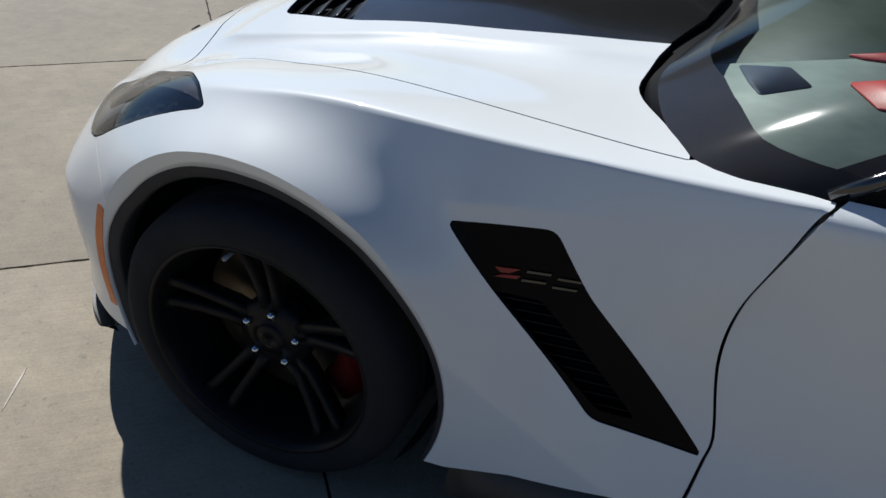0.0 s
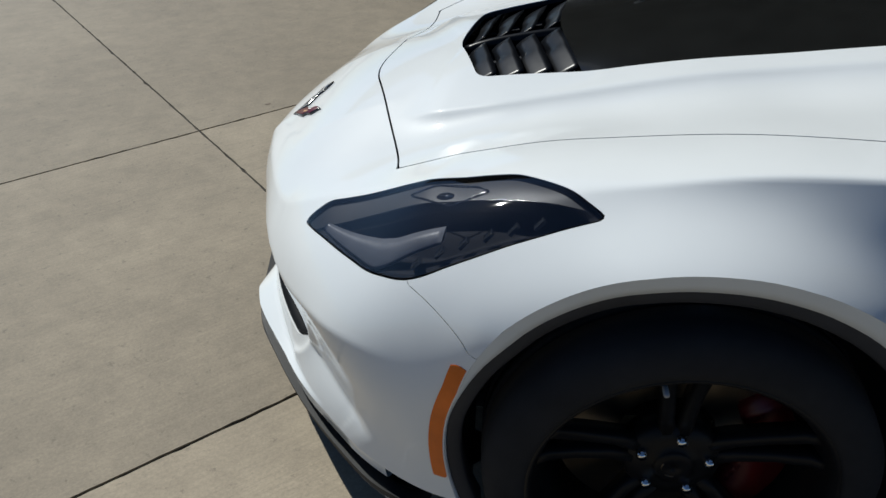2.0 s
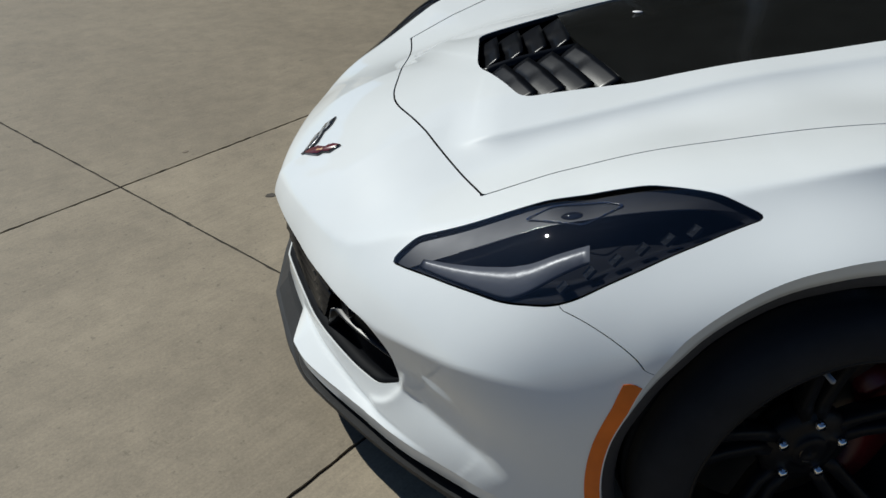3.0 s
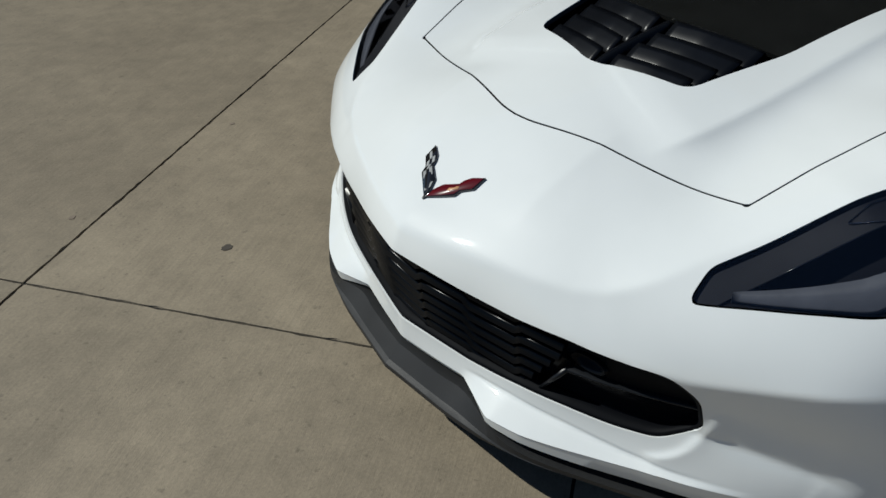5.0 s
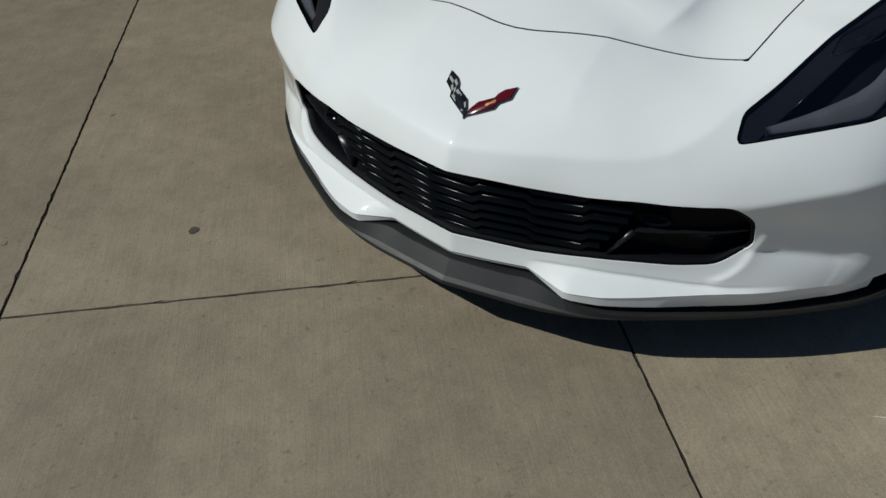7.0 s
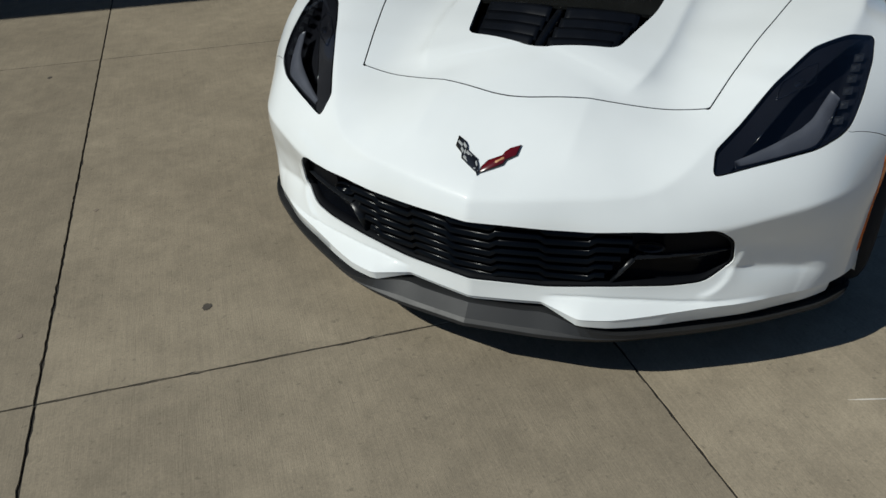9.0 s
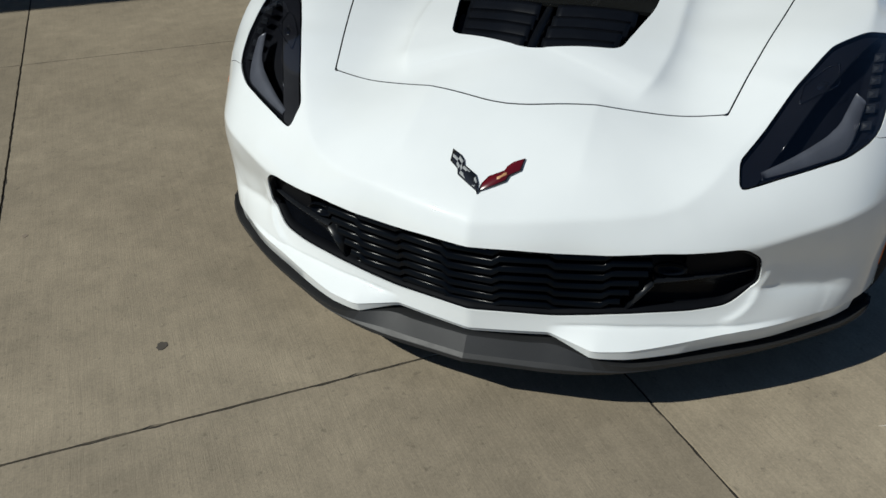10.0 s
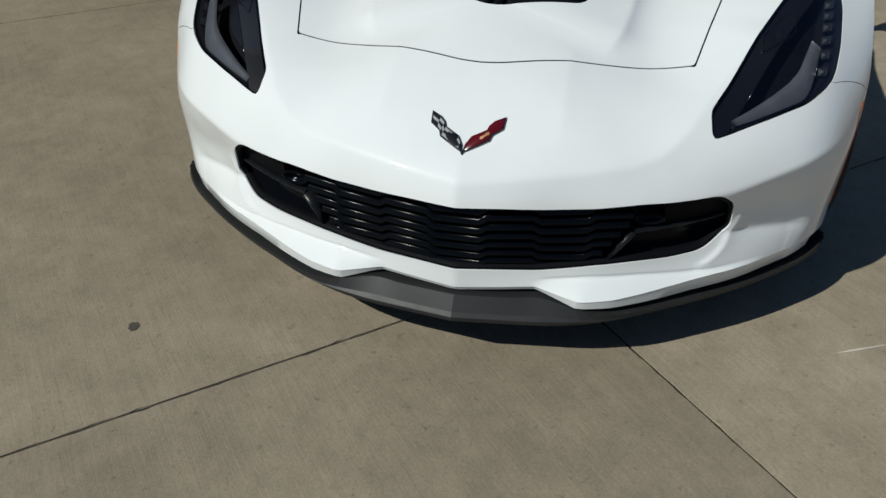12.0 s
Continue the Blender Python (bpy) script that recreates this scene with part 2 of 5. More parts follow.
class Shell:
    """A surface that can be trimmed along the zero line of a field given at its vertices."""

    def __init__(self, verts, faces):
        self.v, self.f = np.array(verts, float), [tuple(q) for q in faces]

    def trim(self, field):
        """Keeps the side on which field(vertices) is positive."""
        s = field(self.v)
        keep, extra, seen = [], [], {}
        base = len(self.v)

        def cut(a, b):
            key = (a, b) if a < b else (b, a)
            if key not in seen:
                k = s[a] / (s[a] - s[b])
                seen[key] = base + len(extra)
                extra.append(self.v[a] + k * (self.v[b] - self.v[a]))
            return seen[key]

        good = s >= 0
        for q in self.f:
            c = sum(1 for i in q if good[i])
            if c == len(q):
                keep.append(q)
            elif c:
                r = []
                for a, b in zip(q, q[1:] + q[:1]):
                    if good[a]:
                        r.append(a)
                    if good[a] != good[b]:
                        r.append(cut(a, b))
                if len(r) > 2:
                    keep.append(tuple(r))
        used = sorted({i for q in keep for i in q})
        index = {i: k for k, i in enumerate(used)}
        allv = np.vstack([self.v, np.array(extra)]) if extra else self.v
        return Shell(allv[used], [tuple(index[i] for i in q) for q in keep])

    def normals(self):
        n = np.zeros_like(self.v)
        for q in self.f:
            a, b, c = self.v[q[0]], self.v[q[len(q) // 3]], self.v[q[2 * len(q) // 3]]
            w = np.cross(b - a, c - a)
            for i in q:
                n[i] += w
        return n / (np.linalg.norm(n, axis=1)[:, None] + 1e-15)

    def panel(self, name, material, parent, depth=0.012, label="", roll=0.0015, edge=None, flush=None):
        """The trimmed surface as a panel: its free edges are rolled over and turned inwards."""
        n = self.normals()
        sides = {}
        for q in self.f:
            for a, b in zip(q, q[1:] + q[:1]):
                sides[(a, b)] = 1
        rim = [e for e in sides if (e[1], e[0]) not in sides]
        if flush:
            rim = [e for e in rim if not flush((self.v[e[0]] + self.v[e[1]]) / 2)]
        verts = list(self.v)
        faces = list(self.f)
        low, lower = {}, {}
        for a, b in rim:
            for i in (a, b):
                if i not in low:
                    low[i] = len(verts)
                    verts.append(self.v[i] - n[i] * roll)
                    lower[i] = len(verts)
                    verts.append(self.v[i] - n[i] * depth)
        count = len(faces)
        for a, b in rim:
            faces.append((b, a, low[a], low[b]))
        dark = len(faces)
        for a, b in rim:
            faces.append((low[b], low[a], lower[a], lower[b]))
        ob = mesh_object(name, verts, faces, material, parent, label)
        me = ob.data
        # a black edge material paints the shade of the panel gaps
        me.materials.append(edge or material)
        me.polygons.foreach_set("material_index", [0] * dark + [1] * (len(faces) - dark))
        crisp = {(min(e), max(e)) for e in rim} | {(min(low[a], low[b]), max(low[a], low[b])) for a, b in rim}
        flags = [tuple(sorted(e.vertices)) in crisp for e in me.edges]
        me.attributes.new("sharp_edge", "BOOLEAN", "EDGE").data.foreach_set("value", flags)
        me.update()
        return ob


def mirrored(shell):
    return Shell(shell.v * [1, -1, 1], [tuple(reversed(q)) for q in shell.f])


def sweep(path, section, closed=False):
    """Verts and faces of a section (offsets right and up) carried along a path; up is +z."""
    path = np.array(path, float)
    n, m = len(path), len(section)
    verts, faces = [], []
    for i in range(n):
        d = path[(i + 1) % n] - path[i - 1] if closed else path[min(i + 1, n - 1)] - path[max(i - 1, 0)]
        d = d / np.linalg.norm(d)
        right = np.cross(d, (0, 0, 1))
        right /= np.linalg.norm(right) + 1e-12
        up = np.cross(right, d)
        verts += [path[i] + right * a + up * b for a, b in section]
    for i in range(n if closed else n - 1):
        for j in range(m):
            a, b = i * m + j, i * m + (j + 1) % m
            c, d = ((i + 1) % n) * m + (j + 1) % m, ((i + 1) % n) * m + j
            faces.append((a, b, c, d))
    if not closed:
        faces += [tuple(range(m))[::-1], tuple(range((n - 1) * m, n * m))]
    return verts, faces


def lathe(profile, steps=72, axis="y"):
    """Verts and faces of a closed profile of (radius, along) turned round the y axis."""
    m = len(profile)
    verts, faces = [], []
    for k in range(steps):
        a = 2 * math.pi * k / steps
        verts += [(r * math.cos(a), w, r * math.sin(a)) for r, w in profile]
    for k in range(steps):
        for j in range(m):
            faces.append((k * m + j, k * m + (j + 1) % m, ((k + 1) % steps) * m + (j + 1) % m, ((k + 1) % steps) * m + j))
    return verts, faces


def prism(outline, lift):
    """A closed slab: outline (3D points in order) and the same outline moved by lift."""
    o = [Vector(p) for p in outline]
    n = len(o)
    verts = o + [p + Vector(lift) for p in o]
    faces = [tuple(range(n))[::-1], tuple(range(n, 2 * n))] + [(i, (i + 1) % n, n + (i + 1) % n, n + i) for i in range(n)]
    return verts, faces


def bevelled(verts, faces, width, segments=2):
    bm = bmesh.new()
    vs = [bm.verts.new(v) for v in verts]
    for q in faces:
        bm.faces.new([vs[i] for i in q])
    bmesh.ops.recalc_face_normals(bm, faces=bm.faces)
    bmesh.ops.bevel(bm, geom=list(bm.edges), offset=width, segments=segments, affect="EDGES", clamp_overlap=True)
    return bm


def box(cx, cy, cz, sx, sy, sz):
    o = [(cx - sx / 2, cy - sy / 2, cz - sz / 2), (cx + sx / 2, cy - sy / 2, cz - sz / 2), (cx + sx / 2, cy + sy / 2, cz - sz / 2), (cx - sx / 2, cy + sy / 2, cz - sz / 2)]
    return prism(o, (0, 0, sz))


# ---- ground: concrete slabs with sawn joints ----
ground_far = mesh_object("ground", [(-2500, -2500, -0.005), (2500, -2500, -0.005), (2500, 2500, -0.005), (-2500, 2500, -0.005)], [(0, 1, 2, 3)], JOINT)
tagged(ground_far, "dark joint bed under broomed concrete paving", "ground", kind="structure")
ALONG, ACROSS = Vector((0.65527, -0.75539, 0)), Vector((0.75539, 0.65527, 0))
CUTS_U = (-60.0, -1.716, -0.177, 60.0)
CUTS_V = (-60.0, -0.497, 2.50, 60.0)


def slab(u0, u1, v0, v1, seed):
    """One slab: a flat top with slightly crumbled, chamfered edges where it meets a joint."""
    rnd = random.Random(seed)
    corners = [(u0, v0), (u1, v0), (u1, v1), (u0, v1)]
    ring = []
    for (a0, b0), (a1, b1) in zip(corners, corners[1:] + corners[:1]):
        long = math.hypot(a1 - a0, b1 - b0)
        stops = [t for t in np.arange(0, long, 0.025)] if long < 1.6 else sorted({0.0, *[t for t in np.arange(0, long, 0.025) if math.hypot(a0 + (a1 - a0) * t / long, b0 + (b1 - b0) * t / long) < 5.5]})
        for t in stops:
            k = t / long
            ring.append((a0 + (a1 - a0) * k, b0 + (b1 - b0) * k))
    mid = ((u0 + u1) / 2, (v0 + v1) / 2)
    n = len(ring)
    rows = [[], [], []]
    for a, b in ring:
        da = 1 if a == u0 else -1 if a == u1 else 0
        db = 1 if b == v0 else -1 if b == v1 else 0
        chip = max(0.0, rnd.gauss(0, 1.0)) * 0.0024
        for row, inn, z in zip(rows, (0.0, 0.0002 + chip * 0.5, 0.0005 + chip * 0.8), (-0.028, -0.006, 0.0)):
            row.append(ALONG * (a + da * inn) + ACROSS * (b + db * inn) + Vector((0, 0, z)))
    verts = [q for row in rows for q in row]
    faces = [(k * n + i, k * n + (i + 1) % n, (k + 1) * n + (i + 1) % n, (k + 1) * n + i) for k in range(2) for i in range(n)]
    faces.append(tuple(range(2 * n, 3 * n)))
    return mesh_object("slab", verts, faces, CONCRETE, ground_far, smooth=False)


for i in range(3):
    for j in range(3):
        gv0 = 0.0017 if j == 2 else 0.0028
        gv1 = 0.0017 if j == 1 else 0.0028
        gu1 = 0.0034
        gu0 = 0.0034
        slab(CUTS_U[i] + gu0, CUTS_U[i + 1] - gu1, CUTS_V[j] + gv0, CUTS_V[j + 1] - gv1, 10 * i + j).color = (*g((0.80, 0.91, 1.14)[i] + 0.02 * (j - 1)), 1)  # each slab has its own tone

# ---- the car's body: one smooth skin through its character lines, then cut into panels ----
car = new("sports_car")
tagged(car, "glossy white sports car with black vents, parked on concrete", "car")

# character lines of the driver's half (x, distance from the middle, height)
LINES = {
    "middle": [(-0.885, 0, 0.16), (-0.898, 0, 0.21), (-0.893, 0, 0.262), (-0.910, 0, 0.35), (-0.916, 0, 0.438), (-0.891, 0, 0.49), (-0.837, 0, 0.534),
               (-0.740, 0, 0.595), (-0.616, 0, 0.662), (-0.41, 0, 0.736), (-0.14, 0, 0.796), (0.2, 0, 0.856), (0.6, 0, 0.912), (0.9, 0, 0.955)],
    "dome": [(-0.745, 0.083, 0.591), (-0.60, 0.15, 0.667), (-0.368, 0.208, 0.739), (-0.138, 0.266, 0.778), (0.2, 0.288, 0.831), (0.579, 0.312, 0.882), (0.9, 0.33, 0.925)],
    "dome_edge": [(-0.45, 0.315, 0.700), (-0.28, 0.342, 0.743), (-0.08, 0.345, 0.785), (0.104, 0.345, 0.816), (0.40, 0.36, 0.854)],
    "valley": [(-0.588, 0.137, 0.662), (-0.563, 0.241, 0.660), (-0.545, 0.31, 0.651), (-0.528, 0.375, 0.643), (-0.516, 0.427, 0.641), (-0.42, 0.42, 0.677), (-0.28, 0.432, 0.712), (-0.10, 0.447, 0.753), (0.2, 0.48, 0.803), (0.56, 0.51, 0.842), (0.9, 0.56, 0.882)],
    "hood_side": [(-0.51, 0.487, 0.656), (-0.41, 0.514, 0.698), (-0.28, 0.547, 0.742), (-0.13, 0.583, 0.778), (0.0, 0.612, 0.803), (0.35, 0.685, 0.841), (0.70, 0.754, 0.867), (1.0, 0.80, 0.895)],
    "crest": [(-0.287, 0.696, 0.765), (-0.25, 0.745, 0.782), (-0.14, 0.76, 0.808), (-0.02, 0.785, 0.829), (0.1, 0.80, 0.841), (0.3, 0.818, 0.848), (0.52, 0.836, 0.853), (0.65, 0.847, 0.858), (0.75, 0.855, 0.8635), (0.85, 0.864, 0.8725), (1.1, 0.876, 0.900)],
    "lamp_top": [(-0.675, 0.54, 0.572), (-0.637, 0.535, 0.594), (-0.554, 0.572, 0.644), (-0.459, 0.613, 0.695), (-0.37, 0.655, 0.735)],
    "lamp_low": [(-0.64, 0.61, 0.570), (-0.55, 0.715, 0.592), (-0.453, 0.812, 0.622), (-0.33, 0.825, 0.692), (-0.162, 0.827, 0.763), (-0.38, 0.742, 0.727), (-0.49, 0.690, 0.669)],
    "arch": [(-0.40, 0.903, 0.42), (-0.339, 0.920, 0.59), (-0.235, 0.929, 0.680), (-0.104, 0.948, 0.740), (0.0, 0.955, 0.755), (0.105, 0.959, 0.742), (0.204, 0.968, 0.705), (0.33, 0.950, 0.585), (0.392, 0.938, 0.42), (0.39, 0.935, 0.22), (-0.05, 0.978, 0.728), (0.04, 0.985, 0.730), (0.12, 0.985, 0.712), (0.0, 0.98, 0.55), (0.0, 0.94, 0.32)],
    "shoulder": [(-0.10, 0.810, 0.790), (-0.10, 0.865, 0.772), (0.0, 0.830, 0.797), (0.0, 0.878, 0.783), (0.07, 0.830, 0.806), (0.07, 0.870, 0.783), (0.15, 0.845, 0.804), (0.15, 0.867, 0.773), (0.22, 0.854, 0.800), (0.22, 0.869, 0.762), (0.22, 0.904, 0.725),
                 (0.30, 0.854, 0.805), (0.30, 0.876, 0.752), (0.30, 0.909, 0.69), (0.45, 0.858, 0.80), (0.45, 0.876, 0.745), (0.60, 0.857, 0.80), (0.60, 0.868, 0.745), (0.60, 0.882, 0.66), (0.85, 0.878, 0.82), (1.1, 0.880, 0.83)],
    "side": [(0.372, 0.889, 0.705), (0.535, 0.873, 0.736), (0.50, 0.900, 0.56), (0.665, 0.901, 0.421), (0.838, 0.873, 0.45), (0.85, 0.872, 0.65), (0.5, 0.932, 0.25), (0.80, 0.925, 0.25)],
    "bumper_side": [(-0.351, 0.919, 0.537), (-0.41, 0.897, 0.281), (-0.46, 0.878, 0.21), (-0.515, 0.856, 0.45), (-0.615, 0.764, 0.43), (-0.58, 0.785, 0.28), (-0.468, 0.887, 0.46), (-0.468, 0.883, 0.36), (-0.700, 0.645, 0.465), (-0.660, 0.685, 0.500), (-0.590, 0.775, 0.515)],
    "cheek": [(-0.639, 0.685, 0.37), (-0.591, 0.746, 0.37), (-0.670, 0.640, 0.38), (-0.667, 0.629, 0.319), (-0.607, 0.722, 0.308), (-0.558, 0.778, 0.298), (-0.668, 0.69, 0.25)],
    "grille_top": [(-0.902, 0.10, 0.441), (-0.870, 0.20, 0.437), (-0.848, 0.295, 0.438), (-0.821, 0.395, 0.446), (-0.789, 0.475, 0.441), (-0.749, 0.56, 0.442), (-0.698, 0.614, 0.337)],
    "grille_low": [(-0.876, 0.09, 0.263), (-0.854, 0.19, 0.262), (-0.836, 0.31, 0.278), (-0.800, 0.405, 0.281), (-0.760, 0.49, 0.280), (-0.722, 0.556, 0.288)],
    "lip": [(-0.884, 0.10, 0.214), (-0.866, 0.190, 0.222), (-0.850, 0.292, 0.207), (-0.833, 0.357, 0.200), (-0.793, 0.472, 0.198), (-0.735, 0.594, 0.205), (-0.61, 0.755, 0.208)],
    "nose": [(-0.761, 0.408, 0.526), (-0.70, 0.30, 0.597), (-0.64, 0.44, 0.604), (-0.652, 0.512, 0.604)],
}
ROUND = 0.005
HEART, FLAT = np.array([0.08, 0.0, 0.26]), np.array([1.0, 1.0, 1.35])


RIDGES = [  # creases: points along them, height, softness, and how far in they fade at the first and last end
    ([(-0.898, 0, 0.17), (-0.910, 0, 0.35), (-0.891, 0, 0.49), (-0.80, 0, 0.56)], 0.014, 0.10, 0.0, 0.10),
    ([(-0.891, 0, 0.49), (-0.835, 0.20, 0.505), (-0.765, 0.405, 0.525), (-0.72, 0.459, 0.553), (-0.66, 0.498, 0.590), (-0.516, 0.572, 0.659), (-0.36, 0.66, 0.735)], 0.016, (0.10, 0.075), 0.0, 0.10),
    ([(-0.750, 0.548, 0.251), (-0.735, 0.572, 0.254), (-0.714, 0.603, 0.276), (-0.700, 0.630, 0.315), (-0.692, 0.642, 0.36), (-0.684, 0.648, 0.40)], 0.006, (0.0045, 0.045), 0.04, 0.10),
    ([(-0.80, 0.206, 0.545), (-0.689, 0.204, 0.613), (-0.575, 0.203, 0.662), (-0.50, 0.206, 0.687)], 0.004, 0.05, 0.10, 0.10),
    ([(-0.870, 0.20, 0.438), (-0.848, 0.295, 0.438), (-0.821, 0.395, 0.444), (-0.789, 0.475, 0.444), (-0.749, 0.56, 0.446), (-0.715, 0.603, 0.448), (-0.69, 0.645, 0.458), (-0.64, 0.715, 0.475), (-0.585, 0.78, 0.488), (-0.53, 0.825, 0.495), (-0.45, 0.87, 0.50)], 0.015, (0.07, 0.055), 0.42, 0.20),
    ([(-0.82, 0.40, 0.325), (-0.76, 0.51, 0.325), (-0.70, 0.615, 0.322), (-0.66, 0.675, 0.316), (-0.62, 0.735, 0.306), (-0.57, 0.79, 0.293), (-0.525, 0.832, 0.264)], -0.0125, 0.045, 0.22, 0.10),
    ([(-0.56, 0.27, 0.662), (-0.45, 0.315, 0.700), (-0.30, 0.340, 0.742), (-0.10, 0.345, 0.785), (0.104, 0.345, 0.818), (0.40, 0.36, 0.856), (0.65, 0.38, 0.885)], 0.023, (0.30, 0.048), 0.16, 0.0),
    ([(0.33, 0.872, 0.735), (0.45, 0.866, 0.757), (0.60, 0.863, 0.775), (0.80, 0.870, 0.795)], 0.013, (0.07, 0.032), 0.05, 0.40),
]


class Skin:
    """Distance from the heart of the car as a smooth function of direction."""

    def fold(self, d):
        """The creases' share of the distance."""
        out = np.zeros(len(d))
        e = np.stack([d[:, 0], np.abs(d[:, 1]), d[:, 2]], 1)
        for c, run, high, soft, fade0, fade1 in self.creases:
            w = np.diff(c, axis=0)
            long = np.linalg.norm(w, axis=1)
            rel = e[:, None] - c[None, :-1]
            k = np.clip(np.einsum("nij,ij->ni", rel, w) / long ** 2, 0, 1)
            q = np.linalg.norm(rel - k[:, :, None] * w, axis=2)
            i = q.argmin(axis=1)
            row = np.arange(len(d))
            best, along = q[row, i], run[i] + k[row, i] * long[i]
            amount = np.ones(len(d))
            if fade0:
                s0 = np.clip(along / fade0, 0, 1)
                amount *= s0 * s0 * (3 - 2 * s0)
            if fade1:
                s1 = np.clip((run[-1] - along) / fade1, 0, 1)
                amount *= s1 * s1 * (3 - 2 * s1)
            if isinstance(soft, tuple):
                out_of = np.einsum("nk,nk->n", rel[row, i], np.cross(c[:-1], w)[i]) > 0
                soft = np.where(out_of, soft[1], soft[0])
            out += high * amount * np.exp(-(np.sqrt(best ** 2 + 0.0035 ** 2) - 0.0035) / soft)
        return out

    def __init__(self, lines):
        self.creases = []
        for pts, high, soft, fade0, fade1 in RIDGES:
            c = (spline(pts, 14) - HEART) * FLAT
            c = c / np.linalg.norm(c, axis=1)[:, None]
            self.creases.append((c, np.concatenate([[0], np.cumsum(np.linalg.norm(np.diff(c, axis=0), axis=1))]), high, soft, fade0, fade1))
        crest = lines["crest"]
        flank = ("arch", "shoulder", "side", "lamp_low")
        top, low = [], []
        for name in lines:
            for x, y, z in lines[name]:
                k = min(1.0, max(0.0, (x + 0.30) / 0.30))
                if k == 0.0 or name == "crest":
                    top.append((x, y, z))
                    low.append((x, y, z))
                elif name in flank:
                    low.append((x, y, z))
                    if name in ("arch", "side"):
                        top.append((x, y + 0.16 * k, z + 0.05 * k))
                else:
                    top.append((x, y, z))
                    low.append((x, y, z + 0.22 * k * (0.3 + abs(y) if name != "hood_side" else 0.75)))
        for x, y, z in crest:
            if x > -0.2:
                k = min(1.0, (x + 0.3) / 0.4)
                top += [(x, y + 0.06, z - 0.004 - 0.024 * (1 - k)), (x, y + 0.14, z - 0.016 - 0.06 * (1 - k))]
                low += [(x, y - 0.05 + 0.022 * k, z + 0.028 + 0.022 * k)]
        self.sets = [self.fit(top, 2.5e-3), self.fit(low, 7e-4)]

    def fit(self, half_points, smooth):
        """Weights of a smooth function through the points and their mirror images."""
        pts = half_points + [(x, -y, z) for x, y, z in half_points if y > 0]
        w = (np.array(pts) - HEART) * FLAT
        r = np.linalg.norm(w, axis=1)
        d = w / r[:, None]
        n = len(w)
        a = np.zeros((n + 4, n + 4))
        a[:n, :n] = np.linalg.norm(d[:, None] - d[None], axis=2) ** 3 + smooth * np.eye(n)
        a[:n, n], a[:n, n + 1:] = 1, d
        a[n, :n], a[n + 1:, :n] = 1, d.T
        return d, np.linalg.solve(a, np.concatenate([r - self.fold(d), np.zeros(4)]))

    def far(self, d, weights):
        spots, c = weights
        n = len(spots)
        out = np.empty(len(d))
        for s in range(0, len(d), 4000):
            e = d[s:s + 4000]
            out[s:s + 4000] = np.linalg.norm(e[:, None] - spots[None], axis=2) ** 3 @ c[:n] + c[n] + e @ c[n + 1:]
        return out

    def blade(self, p):
        """How far the wedge-shaped blade under the grille stands proud, at points near the skin."""
        y = np.abs(p[:, 1])
        crease = np.interp(y, [0.15, 0.19, 0.30, 0.42, 0.52, 0.60, 0.75], [0.222, 0.238, 0.247, 0.245, 0.238, 0.237, 0.242])
        edge = np.interp(y, [0.15, 0.19, 0.285, 0.36, 0.474, 0.60, 0.75], [0.210, 0.216, 0.209, 0.212, 0.221, 0.231, 0.232])
        proud = np.interp(y, [0.185, 0.285, 0.36, 0.474, 0.60, 0.72], [0.0, 0.046, 0.043, 0.024, 0.010, 0.0])
        groove = 0.0028 * np.interp(y, [0.19, 0.24, 0.56, 0.66], [0.0, 1.0, 1.0, 0.0]) * np.exp(-((p[:, 2] - crease - 0.001) / 0.0035) ** 2)
        return np.where(p[:, 0] < -0.45, proud * np.clip((crease - p[:, 2]) / (crease - edge), 0, 1.15) - groove, 0.0)

    def at(self, d):
        """The upper and the side surface meet in the crest, with a small round."""
        d = d / np.linalg.norm(d, axis=1)[:, None]
        a, b = (self.far(d, q) for q in self.sets)
        h = np.clip(1 - np.abs(a - b) / ROUND, 0, 1)
        out = np.minimum(a, b) - ROUND * h * h / 4 + self.fold(d)
        p = HEART + d * out[:, None] / FLAT
        return p + d * self.blade(p)[:, None] / FLAT

    def drop(self, p):
        """The points of the skin in the direction of p."""
        return self.at((np.atleast_2d(p) - HEART) * FLAT)


    def meet(self, p, axis, lo, hi):
        """Moves the points p along one axis, between lo and hi from the inside out, until they lie on the skin."""
        p = np.array(p, float)
        a, b = np.full(len(p), lo, float), np.full(len(p), hi, float)
        for _ in range(16):
            c = (a + b) / 2
            p[:, axis] = c
            w = (p - HEART) * FLAT
            out = np.linalg.norm(w, axis=1) > np.linalg.norm((self.at(w) - HEART) * FLAT, axis=1)
            a, b = np.where(out, a, c), np.where(out, c, b)
        return p

    def over(self, xy, depth=0.0):
        """On the skin above plan points, or that much below it."""
        xy = np.atleast_2d(np.array(xy, float))
        p = self.meet(np.column_stack([xy, np.zeros(len(xy))]), 2, 0.3, 1.2)
        p[:, 2] -= depth
        return p

    def beside(self, xz, depth=0.0):
        """On the driver's side of the skin at (x, z), or that far inside it."""
        xz = np.atleast_2d(np.array(xz, float))
        p = self.meet(np.column_stack([xz[:, 0], np.zeros(len(xz)), xz[:, 1]]), 1, -0.3, -1.3)
        p[:, 1] += depth
        return p

    def before(self, yz, depth=0.0):
        """On the front of the skin at (y, z), or that far behind it."""
        yz = np.atleast_2d(np.array(yz, float))
        p = self.meet(np.column_stack([np.zeros(len(yz)), yz]), 0, -0.3, -1.2)
        p[:, 0] += depth
        return p


skin = Skin(LINES)


